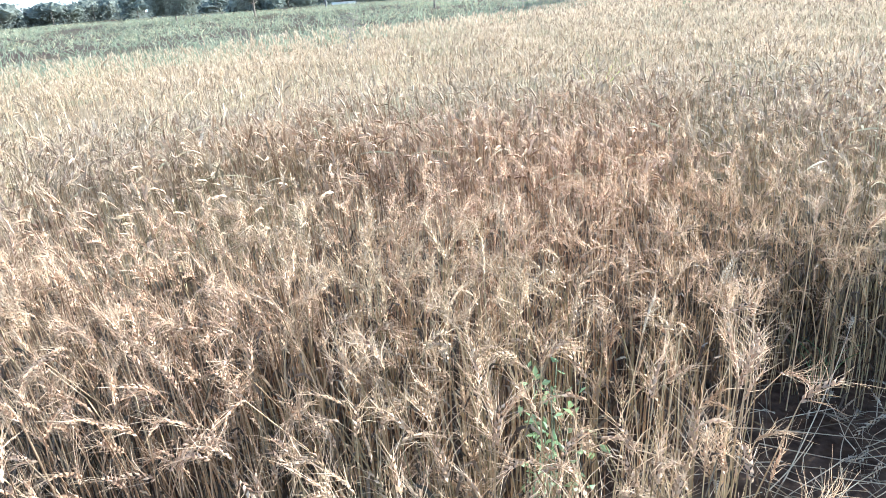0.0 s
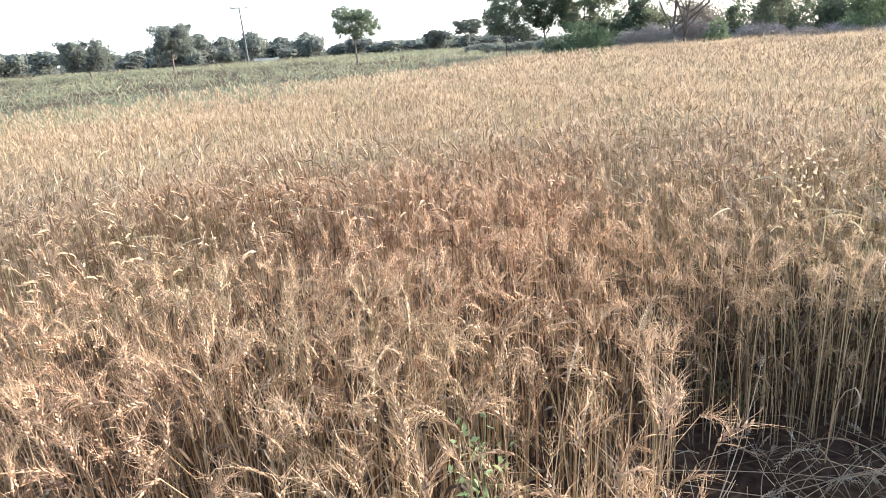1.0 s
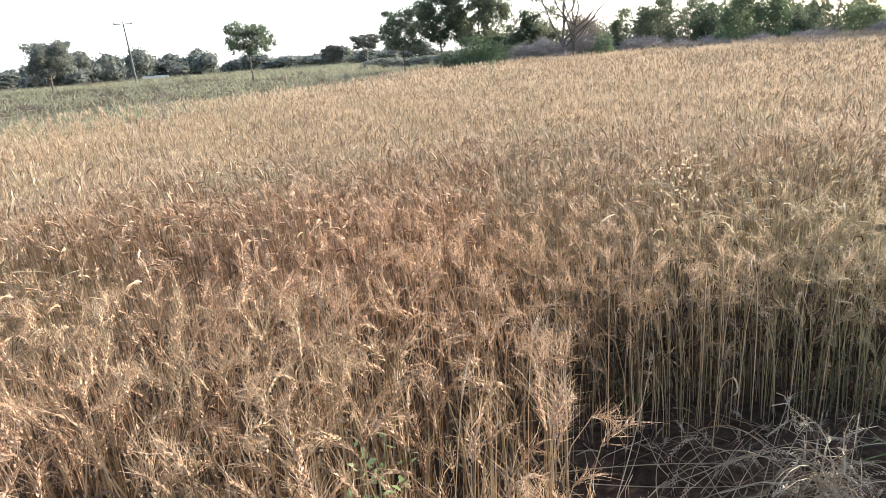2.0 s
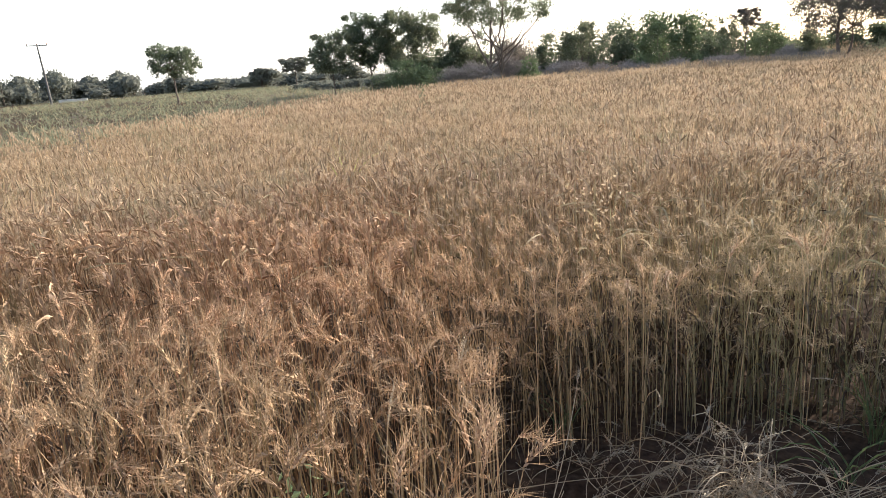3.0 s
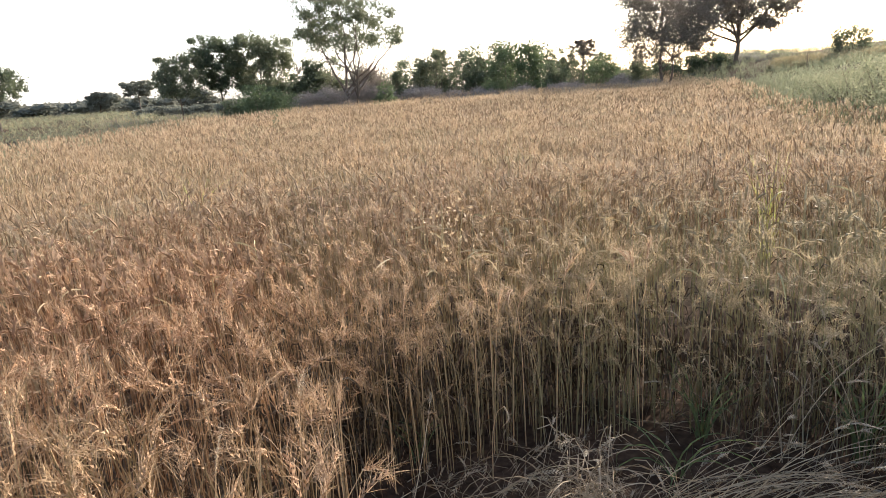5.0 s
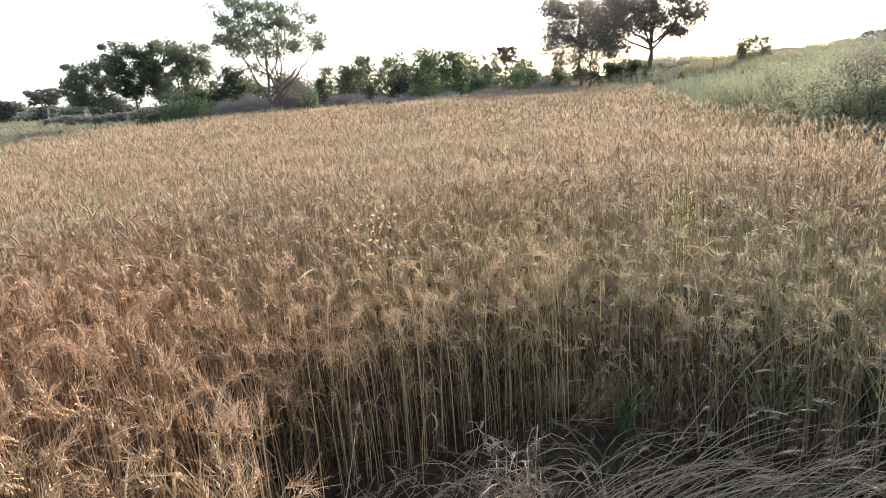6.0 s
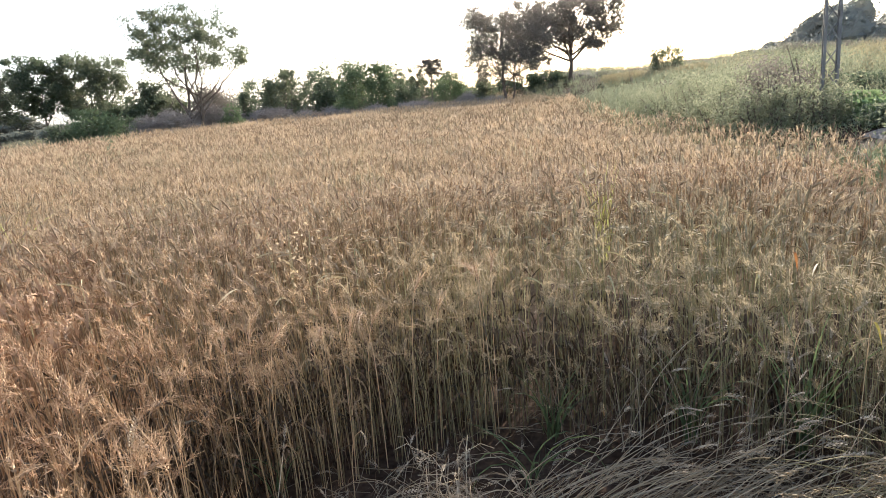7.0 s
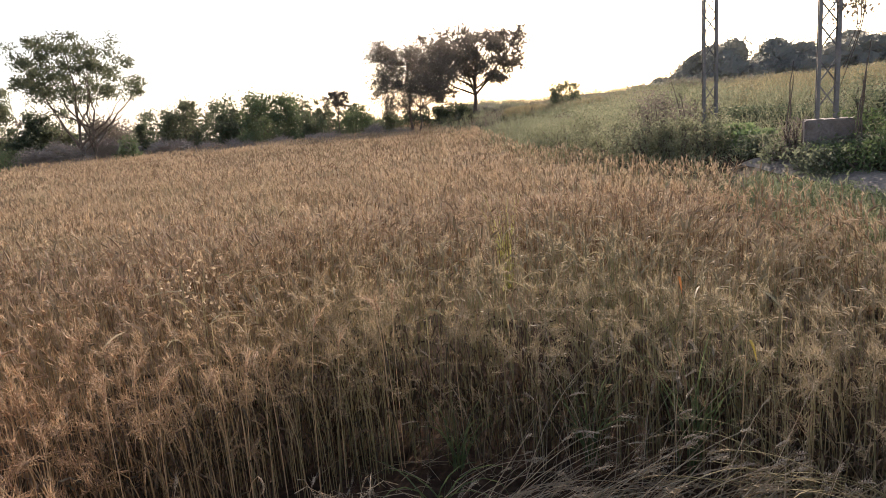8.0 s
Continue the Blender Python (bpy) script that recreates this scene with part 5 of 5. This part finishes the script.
wheat_plant("pale bleached upright wheat ear above its neighbours", 0.36, 1.4, 0.9, 0.15, 90)
wheat_plant("grey drooping wheat ear on bent neck", -0.47, 1.88, 0.84, 0.5, 200)
wheat_plant("long wheat stalk bowed over at its neck", -1.0, 1.5, 0.86, 2.2, 250, white=False)
wheat_plant("bleached wheat ear hanging head down", 1.74, 2.1, 0.43, 3.0, 180)
wheat_plant("pale upright wheat ear near cut corner", 0.75, 1.75, 0.86, 0.3, 120)
wheat_plant("bowed pale wheat ear over the edge", 2.82, 1.75, 0.8, 1.6, 200)
wheat_plant("bowed grey wheat ear at crop corner", 3.17, 0.8, 0.78, 1.7, 230)
wheat_plant("tall bleached wheat ear among brown ones", 4.9, 2.3, 0.98, 0.2, 60)

# plants that stand foremost along the cut corner and before the camera
r_plant = random.Random(11)
for i in range(44):
    if i < 24:
        u = r_plant.uniform(0, 6)
        a_, b_ = CUT[2 + int(u)], CUT[3 + int(u)]
        f_ = u - int(u)
        x, y = a_[0] + (b_[0] - a_[0]) * f_ + r_plant.uniform(-0.04, 0.04), a_[1] + (b_[1] - a_[1]) * f_ + r_plant.uniform(0.0, 0.08)
    else:
        a_ = radians(r_plant.uniform(-38, 14))
        r_ = r_plant.uniform(1.45, 2.3)
        x, y = r_ * math.sin(a_), r_ * math.cos(a_)
    nod = r_plant.choice((0.3, 0.6, 1.1, 1.9))
    wheat_plant({0.3: "upright bearded wheat ear on brown stem", 0.6: "bearded wheat ear leaning on its stem", 1.1: "nodding bearded wheat ear on golden stem", 1.9: "bowed bearded wheat ear bent at the neck"}[nod],
                x, y, r_plant.uniform(0.7, 0.88), nod, r_plant.uniform(0, 360), r_plant.uniform(0.08, 0.1), False)


def blade_tuft(name, label, x, y, n, length, width, mat, spread=0.5, bend=0.5, aim=None, z=0.0, category="grass"):
    bz = float(height(x, y)) + z
    ob = thing(name, label, category, (x, y, bz))
    a = rng.uniform(0, 6.28, n) if aim is None else np.radians(90 - aim) + rng.normal(0, 0.5, n)
    d = np.stack([np.cos(a), np.sin(a), 0 * a], -1)
    ln = length * rng.uniform(0.6, 1.1, n)
    k = np.linspace(0, 1, 7)[None, :, None]
    th = (rng.uniform(0.1, 1, (n, 1, 1)) * spread + bend * rng.uniform(0.4, 1.6, (n, 1, 1)) * k ** 1.5)
    step = ln[:, None, None] / 6
    p = np.cumsum(np.concatenate([np.zeros((n, 1, 3)), (d[:, None] * np.sin(th[:, 1:]) + np.array([0, 0, 1.0]) * np.cos(th[:, 1:])) * step], 1), 1)
    p[:, :, :2] += rng.normal(0, 0.02, (n, 1, 2))
    for one in p:
        tp = Pile()
        blades(tp, one[None], np.array([0.7, 1, 1, 0.9, 0.7, 0.45, 0.05]) * width, 0)
        part("blade", tp.mesh("blade", [mat]), ob)
    return ob


blade_tuft("green_grass", "arching green grass blades in cut corner", 2.38, 1.6, 13, 0.55, 0.007, GREEN, 0.45, 2.0)
blade_tuft("green_grass", "fresh green grass among wheat stems", 2.75, 1.75, 26, 0.5, 0.007, GREEN, 0.4, 0.9)
blade_tuft("green_grass", "fresh green grass at foot of wheat", 1.55, 2.42, 14, 0.35, 0.006, GREEN, 0.4, 0.8)
blade_tuft("yellow_green_grass", "upright yellow-green grass tuft in wheat", 5.6, 3.2, 40, 1.0, 0.009, YELLOWGREEN, 0.13, 0.3)
blade_tuft("yellow_green_grass", "pale green leaf tuft between ears", 2.0, 9.0, 12, 1.0, 0.02, YELLOWGREEN, 0.3, 0.8)


def leaf_stalk(name, label, x, y, tall, reach, drop, aim, mat):
    """A wheat stalk with one coloured leaf that hangs near its top."""
    ob = thing(name, label, "leaf", (x, y, float(height(x, y))))
    k = np.linspace(0, 1, 7)[:, None]
    d = np.array([math.sin(radians(aim)), math.cos(radians(aim)), 0])
    sp, lp = Pile(), Pile()
    tubes(sp, (np.array([0, 0, 1.0]) * tall * k + d * 0.02 * k ** 2)[None], np.linspace(0.0028, 0.0014, 7), 5, 0)
    part("stalk", sp.mesh("stalk", [STEM], True), ob)
    blades(lp, (np.array([0, 0, tall * 0.97]) + d * (reach * k + 0.02) + np.array([0, 0, 1.0]) * (0.05 * k - drop * k ** 2))[None], np.array([0.004, 0.012, 0.016, 0.017, 0.014, 0.008, 0.001]), 0, side=np.array([[d]]))
    part("leaf_blade", lp.mesh("leaf_blade", [mat]), ob)


leaf_stalk("yellow_leaf", "single bright yellow leaf hanging from stalk", 3.2, 0.51, 0.76, 0.05, 0.15, 200, YELLOW)
leaf_stalk("orange_leaf", "small dead orange leaf between wheat ears", 3.8, 0.99, 0.86, 0.04, 0.14, 220, ORANGE)


def leafy_weed(name, label, x, y, tall, mat, leaves, card, stems=3, wide=0.08, z=0.0, droop=0.0, low=0.35):
    ob = thing(name, label, "weed", (x, y, float(height(x, y)) + z))
    sp, lp = Pile(), Pile()
    for s_ in range(stems):
        k = np.linspace(0, 1, 6)[:, None]
        p = rng.normal(0, wide * 0.4, 3) * [1, 1, 0] + np.array([rng.normal(0, wide), rng.normal(0, wide), tall * rng.uniform(0.75, 1.05)]) * k + rng.normal(0, 0.006, (6, 3))
        sp = Pile()
        tubes(sp, p[None], np.linspace(0.004, 0.0015, 6), 4, 0)
        part("stalk", sp.mesh("stalk", [WEED if mat is not PALE else DRYGRASS]), ob)
        q = rng.uniform(low, 1, leaves // stems)
        c = np.stack([np.interp(q, k[:, 0], p[:, i]) for i in range(3)], -1) + rng.normal(0, wide * 0.55, (len(q), 3))
        leaf_cards(lp, c, card * rng.uniform(0.6, 1.3, len(q)), card * 0.5 * rng.uniform(0.7, 1.3, len(q)), 0, droop)
    part("foliage", lp.mesh("foliage", [mat]), ob)
    return ob


leafy_weed("green_weed", "bright green leafy weed low between wheat stalks", 0.21, 1.36, 0.79, PALEGREEN, 220, 0.03, 6, 0.055)
leafy_weed("dry_weed", "pale cream papery seed pods on dry weed", 2.22, 3.18, 1.12, PALE, 84, 0.032, 8, 0.095, low=0.8)
leafy_weed("dock_weed", "tall brown-green dock rising above wheat", -1.94, 13.85, 1.55, BROWNLEAF, 240, 0.06, 5, 0.09)
blade_tuft("green_grass", "green grass blades among ears near field edge", 3.3, 0.75, 26, 0.8, 0.009, GREEN, 0.25, 0.7)
blade_tuft("green_grass", "green grass in shade of standing wheat", 3.12, 1.2, 26, 0.6, 0.009, GREEN, 0.35, 0.8)
leafy_weed("dock_weed", "small dark weed standing above ears", 7.6, 22.0, 1.35, MIDLEAF, 90, 0.09, 3, 0.1)
